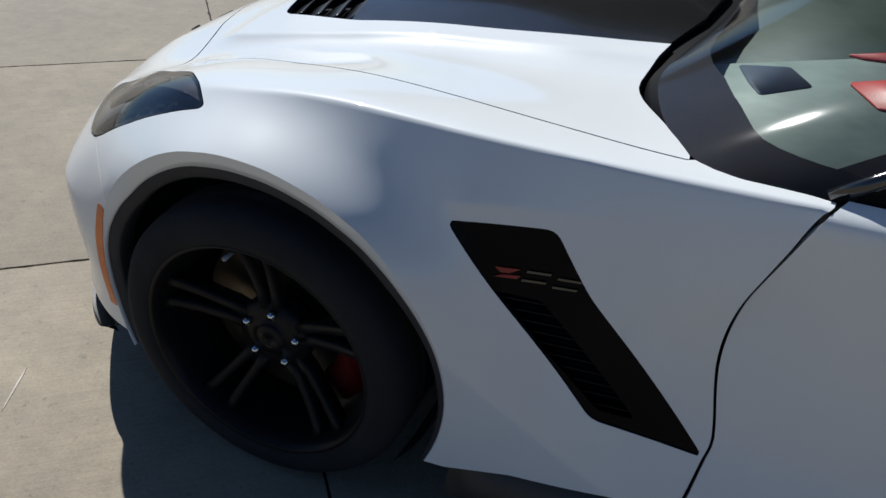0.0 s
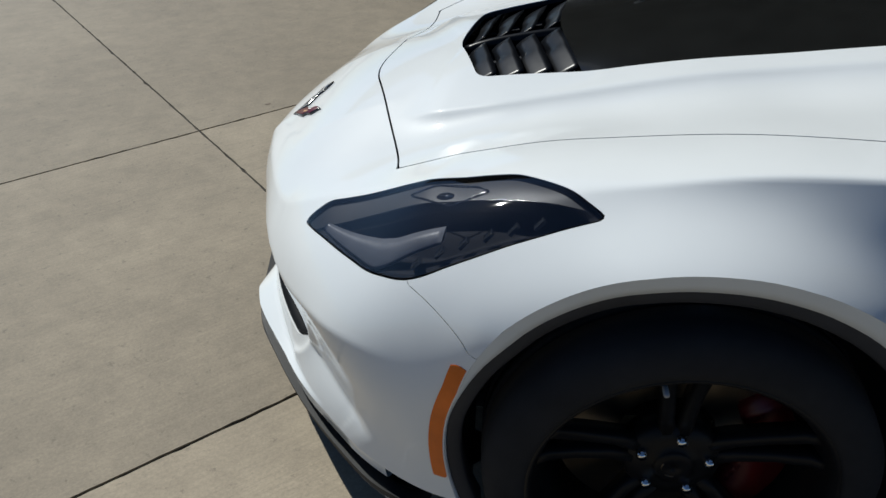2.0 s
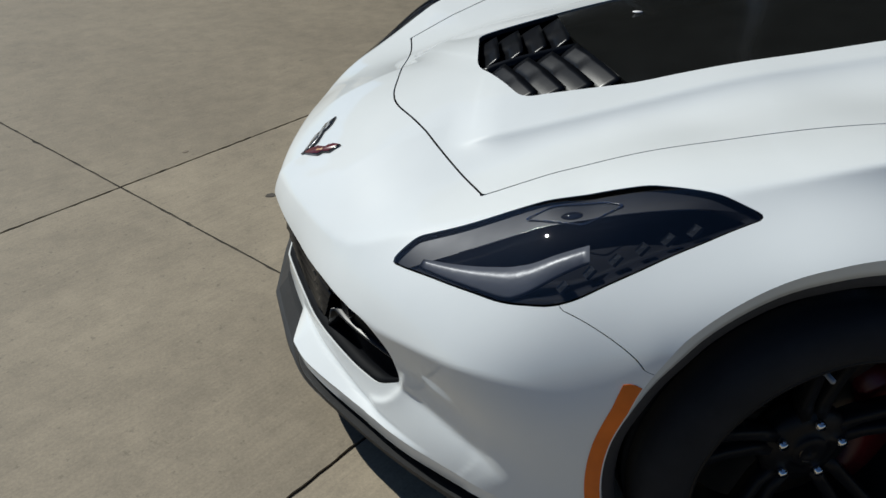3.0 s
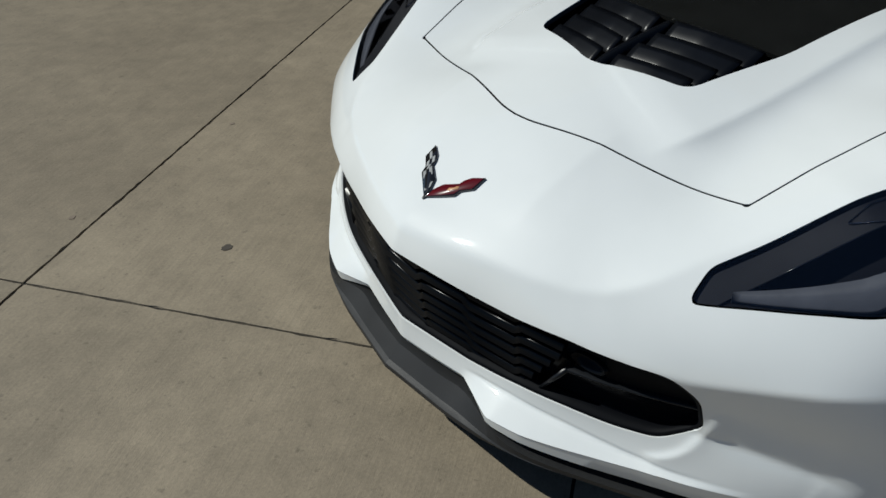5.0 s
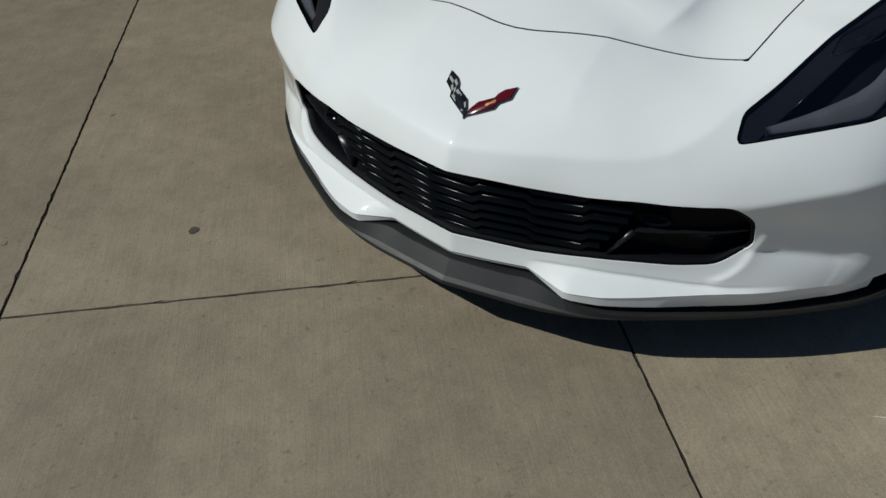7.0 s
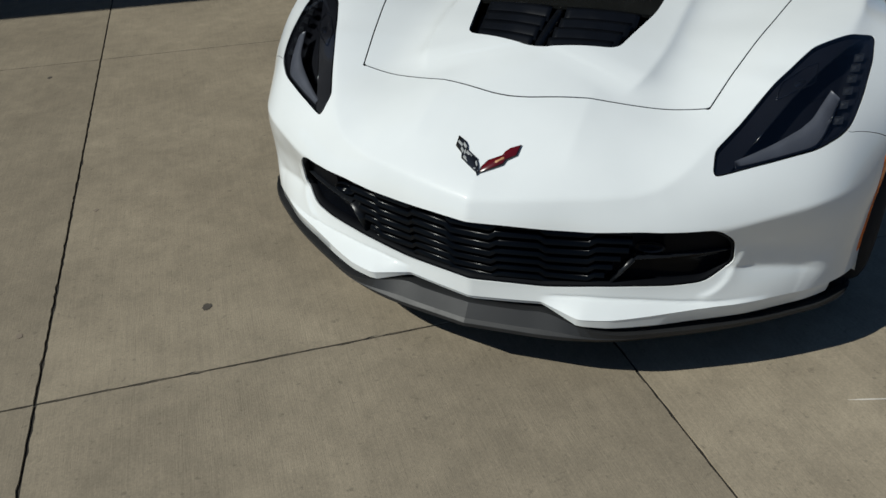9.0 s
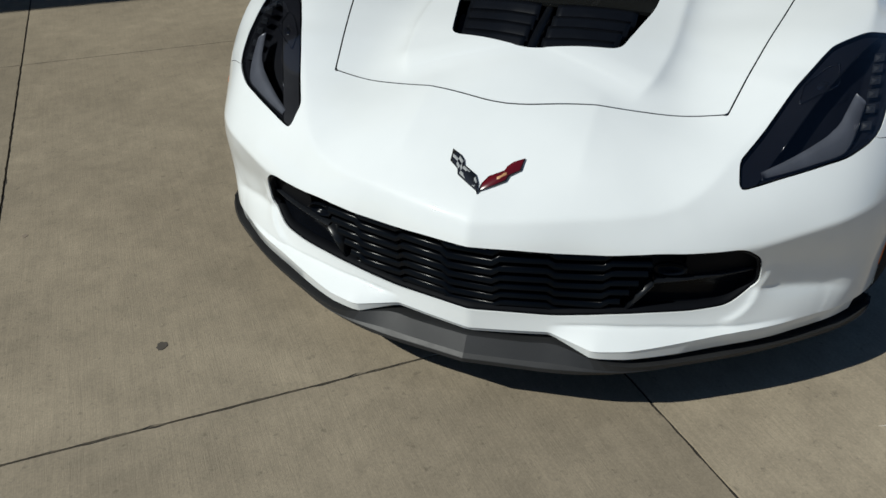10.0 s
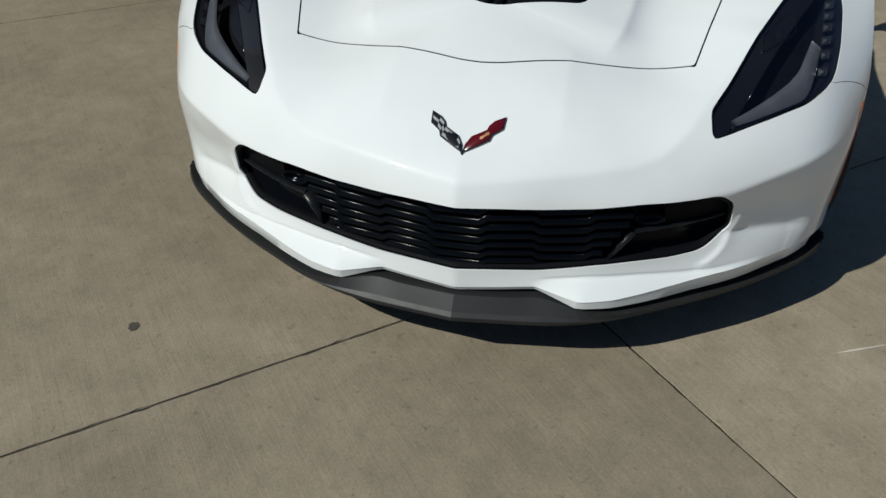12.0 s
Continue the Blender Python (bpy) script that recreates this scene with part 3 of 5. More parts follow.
def skin_shell(step=0.0076):
    """The skin as a fine net: a box round the heart, each side a grid, blown out to the skin."""
    hx, hy, lo, hi = 0.80, 0.78, -0.32, 0.55
    nx, ny, nz = int(2 * hx / step), int(2 * hy / step), int((hi - lo) / step * 0.8)
    dirs, faces, index = [], [], {}

    def at(x, y, z):
        key = (round(x, 5), round(y, 5), round(z, 5))
        if key not in index:
            index[key] = len(dirs)
            dirs.append(key)
        return index[key]

    xs, ys, zs = np.linspace(-hx, hx + 0.25, nx), np.linspace(-hy, hy, ny), np.unique(np.concatenate([np.linspace(lo, -0.14, 18), np.linspace(-0.14, 0.04, 46), np.linspace(0.04, hi, int(nz * 0.62))]))

    def grid(a, b, make, flip):
        for i in range(len(a) - 1):
            for j in range(len(b) - 1):
                q = (at(*make(a[i], b[j])), at(*make(a[i + 1], b[j])), at(*make(a[i + 1], b[j + 1])), at(*make(a[i], b[j + 1])))
                faces.append(q[::-1] if flip else q)

    grid(xs, ys, lambda a, b: (a, b, hi), False)
    grid(xs, zs, lambda a, b: (a, -hy, b), False)
    grid(xs, zs, lambda a, b: (a, hy, b), True)
    grid(ys, zs, lambda a, b: (-hx, a, b), True)
    return Shell(skin.at(np.array(dirs)), faces)


def half(v):
    return np.stack([v[:, 0], np.abs(v[:, 1])], 1)


def mirror_outline(side, flip):
    """A closed outline from one half, which runs from the middle line to the middle line."""
    s = np.array(side, float)
    return np.vstack([s, (s * flip)[::-1][1:-1]])


hood_front = spline([(-0.6165, 0.0), (-0.6125, 0.045), (-0.590, 0.137), (-0.564, 0.241), (-0.546, 0.309), (-0.529, 0.375), (-0.518, 0.427), (-0.511, 0.484)], 24)
hood_edge = spline([(-0.515, 0.487), (-0.41, 0.513), (-0.28, 0.546), (-0.13, 0.583), (0.0, 0.612), (0.18, 0.657), (0.39, 0.709), (0.52, 0.739), (0.64, 0.768), (0.71, 0.783)], 32)
hood_rear = spline([(0.71, 0.783), (0.645, 0.65), (0.583, 0.53), (0.566, 0.47), (0.572, 0.40), (0.590, 0.312), (0.63, 0.18), (0.65, 0.0)], 20)
HOOD = mirror_outline(np.vstack([hood_front, hood_edge, hood_rear[1:]]), (1, -1))
VENT_FRONT = rounded([(-0.418, -0.02), (-0.418, 0.02), (-0.372, 0.218), (-0.140, 0.268), (0.2, 0.288), (0.70, 0.318), (0.70, -0.318), (0.2, -0.288), (-0.140, -0.268), (-0.372, -0.218)], 0.03)
LAMP = rounded([(-0.690, 0.536), (-0.637, 0.528), (-0.554, 0.569), (-0.459, 0.611), (-0.37, 0.652), (-0.285, 0.694), (-0.215, 0.762), (-0.152, 0.832), (-0.25, 0.836), (-0.36, 0.828),
                (-0.455, 0.812), (-0.530, 0.752), (-0.60, 0.665), (-0.665, 0.575)], [0.016, 0.014, 0.02, 0.02, 0.02, 0.014, 0.014, 0.018, 0.02, 0.02, 0.045, 0.03, 0.03, 0.02])
GRILLE_HALF = [(0.0, 0.440), (0.10, 0.441), (0.2, 0.437), (0.3, 0.437), (0.4, 0.444), (0.475, 0.443), (0.575, 0.447), (0.612, 0.41), (0.618, 0.335), (0.560, 0.287), (0.49, 0.280), (0.40, 0.281), (0.31, 0.277), (0.19, 0.262), (0.08, 0.262), (0.0, 0.260)]
GRILLE = rounded(mirror_outline(GRILLE_HALF, (-1, 1)), 0.02)
FENDER_VENT = rounded([(0.357, 0.716), (0.538, 0.742), (0.614, 0.640), (0.853, 0.392), (0.657, 0.409)], 0.018)
FRONT_SEAM = np.vstack([[(-0.511, 0.486), (-0.497, 0.59), (-0.455, 0.812), (-0.339, 0.928)], [(-0.28, 1.0), (1.5, 1.5), (1.5, 0.0), (-0.515, 0.0)]])
DOOR_SEAM = np.vstack([[(1.06, 1.0)], spline([(0.921, 0.897), (0.897, 0.879), (0.886, 0.858), (0.870, 0.814), (0.849, 0.757), (0.834, 0.711), (0.825, 0.650), (0.826, 0.586), (0.836, 0.528), (0.851, 0.462), (0.857, 0.423), (0.852, 0.388), (0.843, 0.318), (0.83, 0.25)], 48), [(0.78, 0.0), (-2, 0), (-2, 1.0)]])
ARCH_X, ARCH_Z = 0.0, 0.352
GAP = 0.002


def arch_radius(angle):
    """Radius of the wheel opening; the angle, in degrees, runs from the tail over the top to the nose."""
    return np.interp(angle, [-40, 0, 25, 35, 45, 55, 75, 90, 105, 120, 138, 150, 160, 170, 185, 220], [0.404, 0.402, 0.398, 0.400, 0.404, 0.407, 0.404, 0.403, 0.402, 0.403, 0.404, 0.398, 0.389, 0.389, 0.387, 0.384])


def arch_angle(x, z):
    a = np.degrees(np.arctan2(z - ARCH_Z, x - ARCH_X))
    return np.where(a < -90, a + 360, a)


def arch_field(v):
    d = np.hypot(v[:, 0] - ARCH_X, v[:, 2] - ARCH_Z) - arch_radius(arch_angle(v[:, 0], v[:, 2]))
    return np.where(np.abs(v[:, 1]) > 0.5, d, 1.0)


def bottom_field(v):
    a = np.abs(v[:, 1])
    front = np.interp(a, [0, 0.185, 0.20, 0.285, 0.36, 0.474, 0.60, 0.76, 0.90], [0.2095, 0.2205, 0.2185, 0.209, 0.212, 0.221, 0.231, 0.231, 0.221])
    side = np.interp(v[:, 0], [-0.5, 0.35, 0.41, 0.54, 0.72, 1.0], [0.2, 0.19, 0.196, 0.237, 0.267, 0.29])
    return v[:, 2] - np.where(v[:, 0] < -0.2, front, side)


def fender_field(v):
    d = inside(half(v), FRONT_SEAM)
    return np.minimum(d, np.maximum(v[:, 2] - 0.565, v[:, 0] + 0.15))


def seam_gap(v):
    return np.where(np.abs(v[:, 1]) > 0.60, 0.0004, 0.0)


full = skin_shell()
left = full.trim(lambda v: 0.0 - v[:, 1])
hood_shell = full.trim(lambda v: np.where(v[:, 2] > 0.5, inside(v[:, :2], HOOD), -1.0) - GAP)
hood_shell = hood_shell.trim(lambda v: -inside(v[:, :2], VENT_FRONT))
hood = hood_shell.panel("hood", WHITE, car, edge=LINER)

bumper = full.trim(lambda v: -fender_field(v) - seam_gap(v)).trim(lambda v: -v[:, 0])
bumper = bumper.trim(lambda v: -np.where(v[:, 2] > 0.5, inside(v[:, :2], HOOD), -1.0) - GAP)
bumper = bumper.trim(lambda v: -np.where(v[:, 2] > 0.45, inside(half(v), LAMP), -1.0) - 0.001)
bumper = bumper.trim(lambda v: -np.where(v[:, 0] < -0.45, inside(v[:, 1:], GRILLE), -1.0))
bumper = bumper.trim(arch_field).trim(bottom_field)


def on_seam(p):
    """The tight joint between hood corner and headlamp, which shows no gap."""
    q = np.array([[p[0], abs(p[1])]])
    return abs(inside(q, FRONT_SEAM)[0]) < 5e-4 and abs(p[1]) < 0.60 and p[0] < -0.45


front_bumper = bumper.panel("front_bumper", WHITE, car, 0.02, roll=0.004, edge=LINER, flush=on_seam)

fender = left.trim(lambda v: fender_field(v) - seam_gap(v))
fender = fender.trim(lambda v: -np.where(v[:, 2] > 0.5, inside(v[:, :2], HOOD), -1.0) - GAP)
fender = fender.trim(lambda v: -np.where(v[:, 2] > 0.45, inside(half(v), LAMP), -1.0) - 0.001)
fender = fender.trim(lambda v: inside(v[:, [0, 2]], DOOR_SEAM) - 0.0026)
fender = fender.trim(lambda v: np.abs(v[:, 1]) - np.interp(v[:, 0], [-0.6, -0.515, -0.28, 0.0, 0.35, 0.705, 0.738, 0.778, 0.829, 0.873, 0.919, 1.2], [0.3, 0.46, 0.53, 0.60, 0.672, 0.775, 0.799, 0.818, 0.828, 0.838, 0.854, 0.87]))
fender = fender.trim(lambda v: -np.where(v[:, 1] < -0.7, inside(v[:, [0, 2]], FENDER_VENT), -1.0))
fender = fender.trim(arch_field).trim(bottom_field)
fender.panel("fender", WHITE, car, 0.014, edge=LINER, flush=on_seam)
mirrored(fender).panel("fender", WHITE, car, 0.014, edge=LINER, flush=on_seam)


# chamfer under the bumper's lip
ys = np.sort(np.concatenate([np.linspace(-0.85, 0.85, 82), [-0.36, -0.285, -0.20, -0.185, 0.185, 0.20, 0.285, 0.36]]))
rim = np.column_stack([ys, bottom_field(np.column_stack([np.full(90, -0.9), ys, np.zeros(90)])) * -1 + 0.0005])
line = skin.before(rim)
inward = np.column_stack([np.full(90, 1.0), -np.sign(line[:, 1]) * np.interp(np.abs(line[:, 1]), [0, 0.4, 0.65, 0.85], [0.0, 0.4, 0.9, 1.8]), np.zeros(90)])
inward /= np.linalg.norm(inward, axis=1)[:, None]
foot = np.interp(np.abs(ys), [0, 0.185, 0.20, 0.285, 0.36, 0.474, 0.60, 0.76, 0.90], [0.1965, 0.2075, 0.2055, 0.1815, 0.1800, 0.1805, 0.1885, 0.1905, 0.1890])
down = (rim[:, 1] - foot)[:, None] * [0.0, 0.0, 1.0]
rows = [line + inward * 0.0005, line + inward * 0.006 - down * 0.85, line + inward * 0.011 - down, line + inward * 0.05 - down]
mesh_object("bumper_lip", np.vstack(rows), [(k * 90 + i, k * 90 + 90 + i, k * 90 + 91 + i, k * 90 + 1 + i) for k in range(3) for i in range(89)], WHITE, car, crisp=30)

# wheel-arch lips, liners and inner walls
def arch_lip(side):
    ring = np.radians(np.linspace(-24, 206, 70))
    big = arch_radius(np.degrees(ring))
    outer = skin.beside(np.stack([ARCH_X + big * np.cos(ring), ARCH_Z + big * np.sin(ring)], 1))
    rows = [outer]
    wide = np.interp(np.degrees(ring), [-24, 0, 25, 35, 45, 55, 90, 120, 140, 150, 160, 170, 206], [0.001, 0.004, 0.012, 0.019, 0.028, 0.034, 0.037, 0.035, 0.033, 0.021, 0.007, 0.003, 0.003])
    deep = wide / 0.037
    for part_way, dy in ((0.06, 0.0008), (0.5, 0.005), (0.94, 0.012), (1.0, 0.016), (0.96, 0.06)):
        r = big - wide * part_way
        q = outer.copy()
        q[:, 0], q[:, 2] = ARCH_X + r * np.cos(ring), ARCH_Z + r * np.sin(ring)
        q[:, 1] += dy * (0.3 + 0.7 * deep)
        rows.append(q)
    verts = np.vstack(rows) * [1, side, 1]
    n = len(ring)
    faces = [(k * n + i, k * n + i + 1, (k + 1) * n + i + 1, (k + 1) * n + i) for k in range(len(rows) - 1) for i in range(n - 1)]
    if side > 0:
        faces = [q[::-1] for q in faces]
    mesh_object("arch_lip", verts, faces, WHITE, car)
    # dark flange of the liner, just inside the lip
    rows = []
    for less, dy in ((0.0, 0.007), (0.004, 0.006), (0.022, 0.010), (0.026, 0.014), (0.022, 0.06)):
        r = big - wide - less * np.interp(np.degrees(ring), [-24, 0, 40], [0.3, 0.6, 1.0])
        q = outer.copy()
        q[:, 0], q[:, 2] = ARCH_X + r * np.cos(ring), ARCH_Z + r * np.sin(ring)
        q[:, 1] += dy + 0.011 * deep
        rows.append(q)
    faces = [(k * n + i, k * n + i + 1, (k + 1) * n + i + 1, (k + 1) * n + i) for k in range(len(rows) - 1) for i in range(n - 1)]
    mesh_object("liner_flange", np.vstack(rows) * [1, side, 1], faces if side < 0 else [q[::-1] for q in faces], ARCH_BLACK, car)
    ring = np.radians(np.linspace(-40, 208, 60))
    rows = []
    for r, y in ((0.376, -0.895), (0.385, -0.80), (0.388, -0.585)):
        rows.append(np.stack([ARCH_X + r * np.cos(ring), np.full(60, y), ARCH_Z + r * np.sin(ring)], 1))
    rows.append(np.stack([ARCH_X + 0.02 * np.cos(ring), np.full(60, -0.585), ARCH_Z + 0.02 * np.sin(ring)], 1))
    verts = np.vstack(rows) * [1, side, 1]
    faces = [(k * 60 + i, k * 60 + i + 1, (k + 1) * 60 + i + 1, (k + 1) * 60 + i) for k in range(3) for i in range(59)]
    mesh_object("wheel_arch_liner", verts, faces, ARCH_BLACK, car)


arch_lip(1)
arch_lip(-1)

# black insert of the hood, and the louvred vent before it
JOINT_LINE = spline([(-0.150, -0.30), (-0.168, -0.2), (-0.192, 0.0), (-0.168, 0.2), (-0.150, 0.30)], 24)


def behind_vent(v):
    return v[:, 0] - np.interp(v[:, 1], JOINT_LINE[:, 1], JOINT_LINE[:, 0])


insert = full.trim(lambda v: np.where(v[:, 2] > 0.5, inside(v[:, :2], VENT_FRONT), -1.0) - 0.0015)
insert = insert.trim(lambda v: np.interp(np.abs(v[:, 1]), [0, 0.18, 0.33], [0.655, 0.632, 0.575]) - v[:, 0])
panel_black = Shell(insert.v - insert.normals() * 0.003, insert.f).trim(behind_vent)
panel_black.panel("hood_insert", INSERT_BLACK, car, 0.01, "smooth black hood insert")
well = insert.trim(lambda v: -behind_vent(v) + 0.01)
Shell(well.v - [0, 0, 0.055], well.f).panel("vent_tray", LINER, car, 0.004)


def louvre(y0, y1, x0, x1, drop0, drop1, notch):
    """One louvre of the hood vent: a blade across, low in front and high behind."""
    ys = np.linspace(y0, y1, 14)
    rows = []
    for s in np.linspace(0, 1, 5):
        step = notch * np.clip((np.abs(ys) - 0.10) / 0.02, 0, 1)
        lag = 0.34 * np.abs(ys) * 0.55
        xy = np.stack([x0 + (x1 - x0) * s + lag - step * (1 - s), ys], 1)
        p = skin.over(xy)
        p[:, 2] -= drop0 + (drop1 - drop0) * s ** 0.7
        rows.append(p)
    top = np.vstack(rows)
    n = len(ys)
    verts = np.vstack([top, top - [0, 0, 0.005]])
    m = len(top)
    faces = []
    for k in range(4):
        for i in range(n - 1):
            a = (k * n + i, (k + 1) * n + i, (k + 1) * n + i + 1, k * n + i + 1)
            faces += [a, tuple(j + m for j in a[::-1])]
    edge = list(range(n)) + [k * n + n - 1 for k in range(1, 5)] + list(range(4 * n + n - 2, 4 * n - 1, -1)) + [k * n for k in range(3, 0, -1)]
    faces += [(a, b, b + m, a + m) for a, b in zip(edge, edge[1:] + edge[:1])]
    if y1 < y0:
        faces = [q[::-1] for q in faces]
    mesh_object("louvre", verts, faces, VENT_BLACK, car)


for side in (1, -1):
    for k in range(4):
        x = -0.402 + 0.056 * k
        wide = 0.196 + 0.011 * k
        louvre(side * 0.022, side * wide, x - 0.006, x + 0.034, 0.032, 0.004 if k == 3 else 0.009, 0.014)
spine = skin.over(np.stack([np.linspace(-0.41, -0.19, 16), np.zeros(16)], 1), 0.018)
verts, faces = sweep(spine, [(-0.014, -0.02), (0.014, -0.02), (0.010, 0.004), (0.0, 0.008), (-0.010, 0.004)])
mesh_object("vent_spine", verts, faces, VENT_BLACK, car)
p = skin.over([(-0.008, 0.091)])[0]
verts, faces = prism([p + Vector((0.013 * math.cos(a), 0.009 * math.sin(a), 0.0)) for a in np.linspace(0, 6.283, 14)[:-1]], (0, 0, 0.0012))
mesh_object("bird_dropping", verts, faces, plastic("dropping_white", g(0.62), 0.8), car, "pale dried fleck on the hood insert")


# headlamps
def headlamp(side):
    flip = np.array([1, -side, 1])

    def put(name, verts, faces, material, parent, label="", smooth=True):
        v = np.array([tuple(q) for q in verts], float) * flip
        f = [tuple(q) for q in faces] if side < 0 else [tuple(q)[::-1] for q in faces]
        ob = mesh_object(name, v, f, material, parent, label, smooth)
        return ob

    lens = left.trim(lambda v: np.where(v[:, 2] > 0.45, inside(half(v), LAMP), -1.0) - 0.0015)
    lens.v = lens.v * [1, -1, 1]
    n = -lens.normals()
    # the bowl: the lens outline sunk into the fender
    sides = {}
    for q in lens.f:
        for a, b in zip(q, q[1:] + q[:1]):
            sides[(a, b)] = 1
    rim = [e for e in sides if (e[1], e[0]) not in sides]
    deep = np.clip(np.minimum(inside(lens.v[:, :2], LAMP) * 1.6, 0.05), 0.012, 0.05)
    low = lens.v - n * deep[:, None]
    m = len(lens.v)
    verts = np.vstack([low, lens.v - n * 0.001])
    faces = [tuple(q) for q in lens.f] + [(b, a, m + a, m + b) for a, b in rim]
    lamp_ob = put("headlamp", verts, [q[::-1] for q in faces], LAMP_BLACK, car, "dark smoked headlamp housing under a clear lens")
    put("headlamp_lens", lens.v, [q[::-1] for q in lens.f], LENS, lamp_ob, "clear glossy lens").visible_shadow = False
    # bent light guide
    guide = spline([(-0.638, 0.577), (-0.595, 0.632), (-0.545, 0.690), (-0.510, 0.726), (-0.483, 0.741), (-0.445, 0.752), (-0.400, 0.764)], 26)
    w = np.interp(np.arange(27), [0, 8, 15, 26], [0.006, 0.014, 0.021, 0.013])
    run = np.gradient(guide, axis=0)
    across = np.stack([run[:, 1], -run[:, 0]], 1) / np.linalg.norm(run, axis=1)[:, None]
    verts, faces = [], []
    for i in range(27):
        for k, sunk in ((-1.0, 0.014), (-0.88, 0.0095), (0.0, 0.0085), (0.88, 0.0095), (1.0, 0.014), (0.0, 0.020)):
            verts.append(skin.over([(guide[i] + across[i] * w[i] * k) * [1, -1]], sunk)[0] * [1, -1, 1])
    for i in range(26):
        for j in range(6):
            faces.append((i * 6 + j, i * 6 + (j + 1) % 6, i * 6 + 6 + (j + 1) % 6, i * 6 + 6 + j))
    faces += [(0, 1, 2, 3, 4, 5), tuple(range(161, 155, -1))]
    put("light_guide", verts, faces, GUIDE, lamp_ob, "milky grey light guide")
    # grey shelf towards the hood, with a bright edge line
    p0, p1 = np.array([-0.60, 0.598]), np.array([-0.215, 0.788])
    across = np.array([p1[1] - p0[1], p0[0] - p1[0]]) / np.linalg.norm(p1 - p0)
    shelf = Shell(lens.v - n * 0.008, lens.f).trim(lambda v: inside(v[:, :2], LAMP) - 0.005).trim(lambda v: (v[:, :2] - p0) @ across)
    put("lamp_shelf", shelf.v, [q[::-1] for q in shelf.f], SHELF_GREY, lamp_ob, "glossy grey inner shelf")
    line = p0 + np.linspace(0.06, 0.98, 16)[:, None] * (p1 - p0)
    path = skin.over(line * [1, -1], 0.010)
    path[:, 1] *= -1
    verts, faces = sweep(path, [(0.0012 * math.cos(b), 0.0012 * math.sin(b)) for b in np.linspace(0, 2 * math.pi, 6, endpoint=False)])
    put("shelf_edge", verts, faces, DULL_CHROME, lamp_ob)
    # thin bright six-sided frame on the shelf
    hexa = rounded([(-0.470, 0.634), (-0.420, 0.640), (-0.352, 0.684), (-0.330, 0.712), (-0.395, 0.714), (-0.440, 0.670)], 0.008, 3)
    path = skin.over(np.vstack([hexa]) * [1, -1], 0.007)
    path[:, 1] *= -1
    verts, faces = sweep(path, [(0.0010 * math.cos(b), 0.0010 * math.sin(b)) for b in np.linspace(0, 2 * math.pi, 6, endpoint=False)], closed=True)
    put("lamp_frame", verts, faces, CHROME, lamp_ob)
    # tiny chrome facets along the frame, added to make glints
    verts, faces = [], []
    for k in range(0, len(path), 1):
        a, b = path[k], path[(k + 1) % len(path)]
        for q in np.linspace(a, b, max(1, int(np.linalg.norm(b - a) / 0.011)), endpoint=False):
            r, i = 0.0021, len(verts)
            verts += [q + np.array(d) * r for d in ((1, 0.2, 0), (0, 1, 0.2), (-1, 0, 0.2), (0.2, -1, 0), (0, 0, 1.2), (0, 0, -1))]
            faces += [(i + j, i + (j + 1) % 4, i + 4) for j in range(4)] + [(i + (j + 1) % 4, i + j, i + 5) for j in range(4)]
    put("lamp_beads", verts, faces, CHROME, lamp_ob, "row of tiny chrome facets added for glints", smooth=False)
    # small projector dome inside the frame
    c = skin.over([(-0.402, -0.679)], 0.014)[0] * [1, -1, 1]
    ring = []
    for r, h in ((0.020, -0.004), (0.020, 0.0), (0.017, 0.004), (0.010, 0.007), (0.002, 0.008)):
        ring += [(c[0] + r * math.cos(a) - 0.4 * h, c[1] + 0.72 * r * math.sin(a) + 0.45 * r * math.cos(a), c[2] + h + 0.35 * r * math.cos(a)) for a in np.linspace(0, 2 * math.pi, 18, endpoint=False)]
    put("projector", ring, [(k * 18 + i, k * 18 + (i + 1) % 18, k * 18 + 18 + (i + 1) % 18, k * 18 + 18 + i) for k in range(4) for i in range(18)], LENS_GLASS, lamp_ob, "small glass projector dome")
    # row of small reflector cells along the outer edge: open boxes with a faceted face
    for k in range(6):
        x, y = -0.446 + 0.0385 * k, 0.782 + 0.0042 * k
        c = skin.over([(x, -y)], 0.013)[0] * [1, -1, 1]
        rings = [(0.0104, -0.006), (0.0104, 0.0), (0.0088, 0.0008), (0.0074, -0.0014)]
        verts = []
        for r, h in rings:
            for i, j in ((-1, -1), (1, -1), (1, 1), (-1, 1)):
                dx, dy = 0.62 * r * i, r * j
                verts.append((c[0] + dx - 0.8 * h, c[1] + dy, c[2] + 0.6 * h + 1.25 * dx + 0.25 * dy))
        verts.append((c[0] - 0.0024, c[1] + 0.002, c[2] + 0.0010))
        faces = [(k * 4 + i, k * 4 + (i + 1) % 4, k * 4 + 4 + (i + 1) % 4, k * 4 + 4 + i) for k in range(3) for i in range(4)] + [(12 + i, 12 + (i + 1) % 4, 16) for i in range(4)]
        put("reflector_cell", verts, faces, CELL, lamp_ob, smooth=False)


headlamp(1)
headlamp(-1)


# amber side markers, following the front of each arch
def marker_field(v):
    r = np.hypot(v[:, 0] - ARCH_X, v[:, 2] - ARCH_Z)
    r = r - arch_radius(arch_angle(v[:, 0], v[:, 2]))
    d = np.minimum(np.minimum(r - 0.0022, 0.0265 - r), np.minimum(v[:, 2] - 0.275, 0.542 - v[:, 2]))
    return np.where(v[:, 0] < -0.2, d, -1.0)


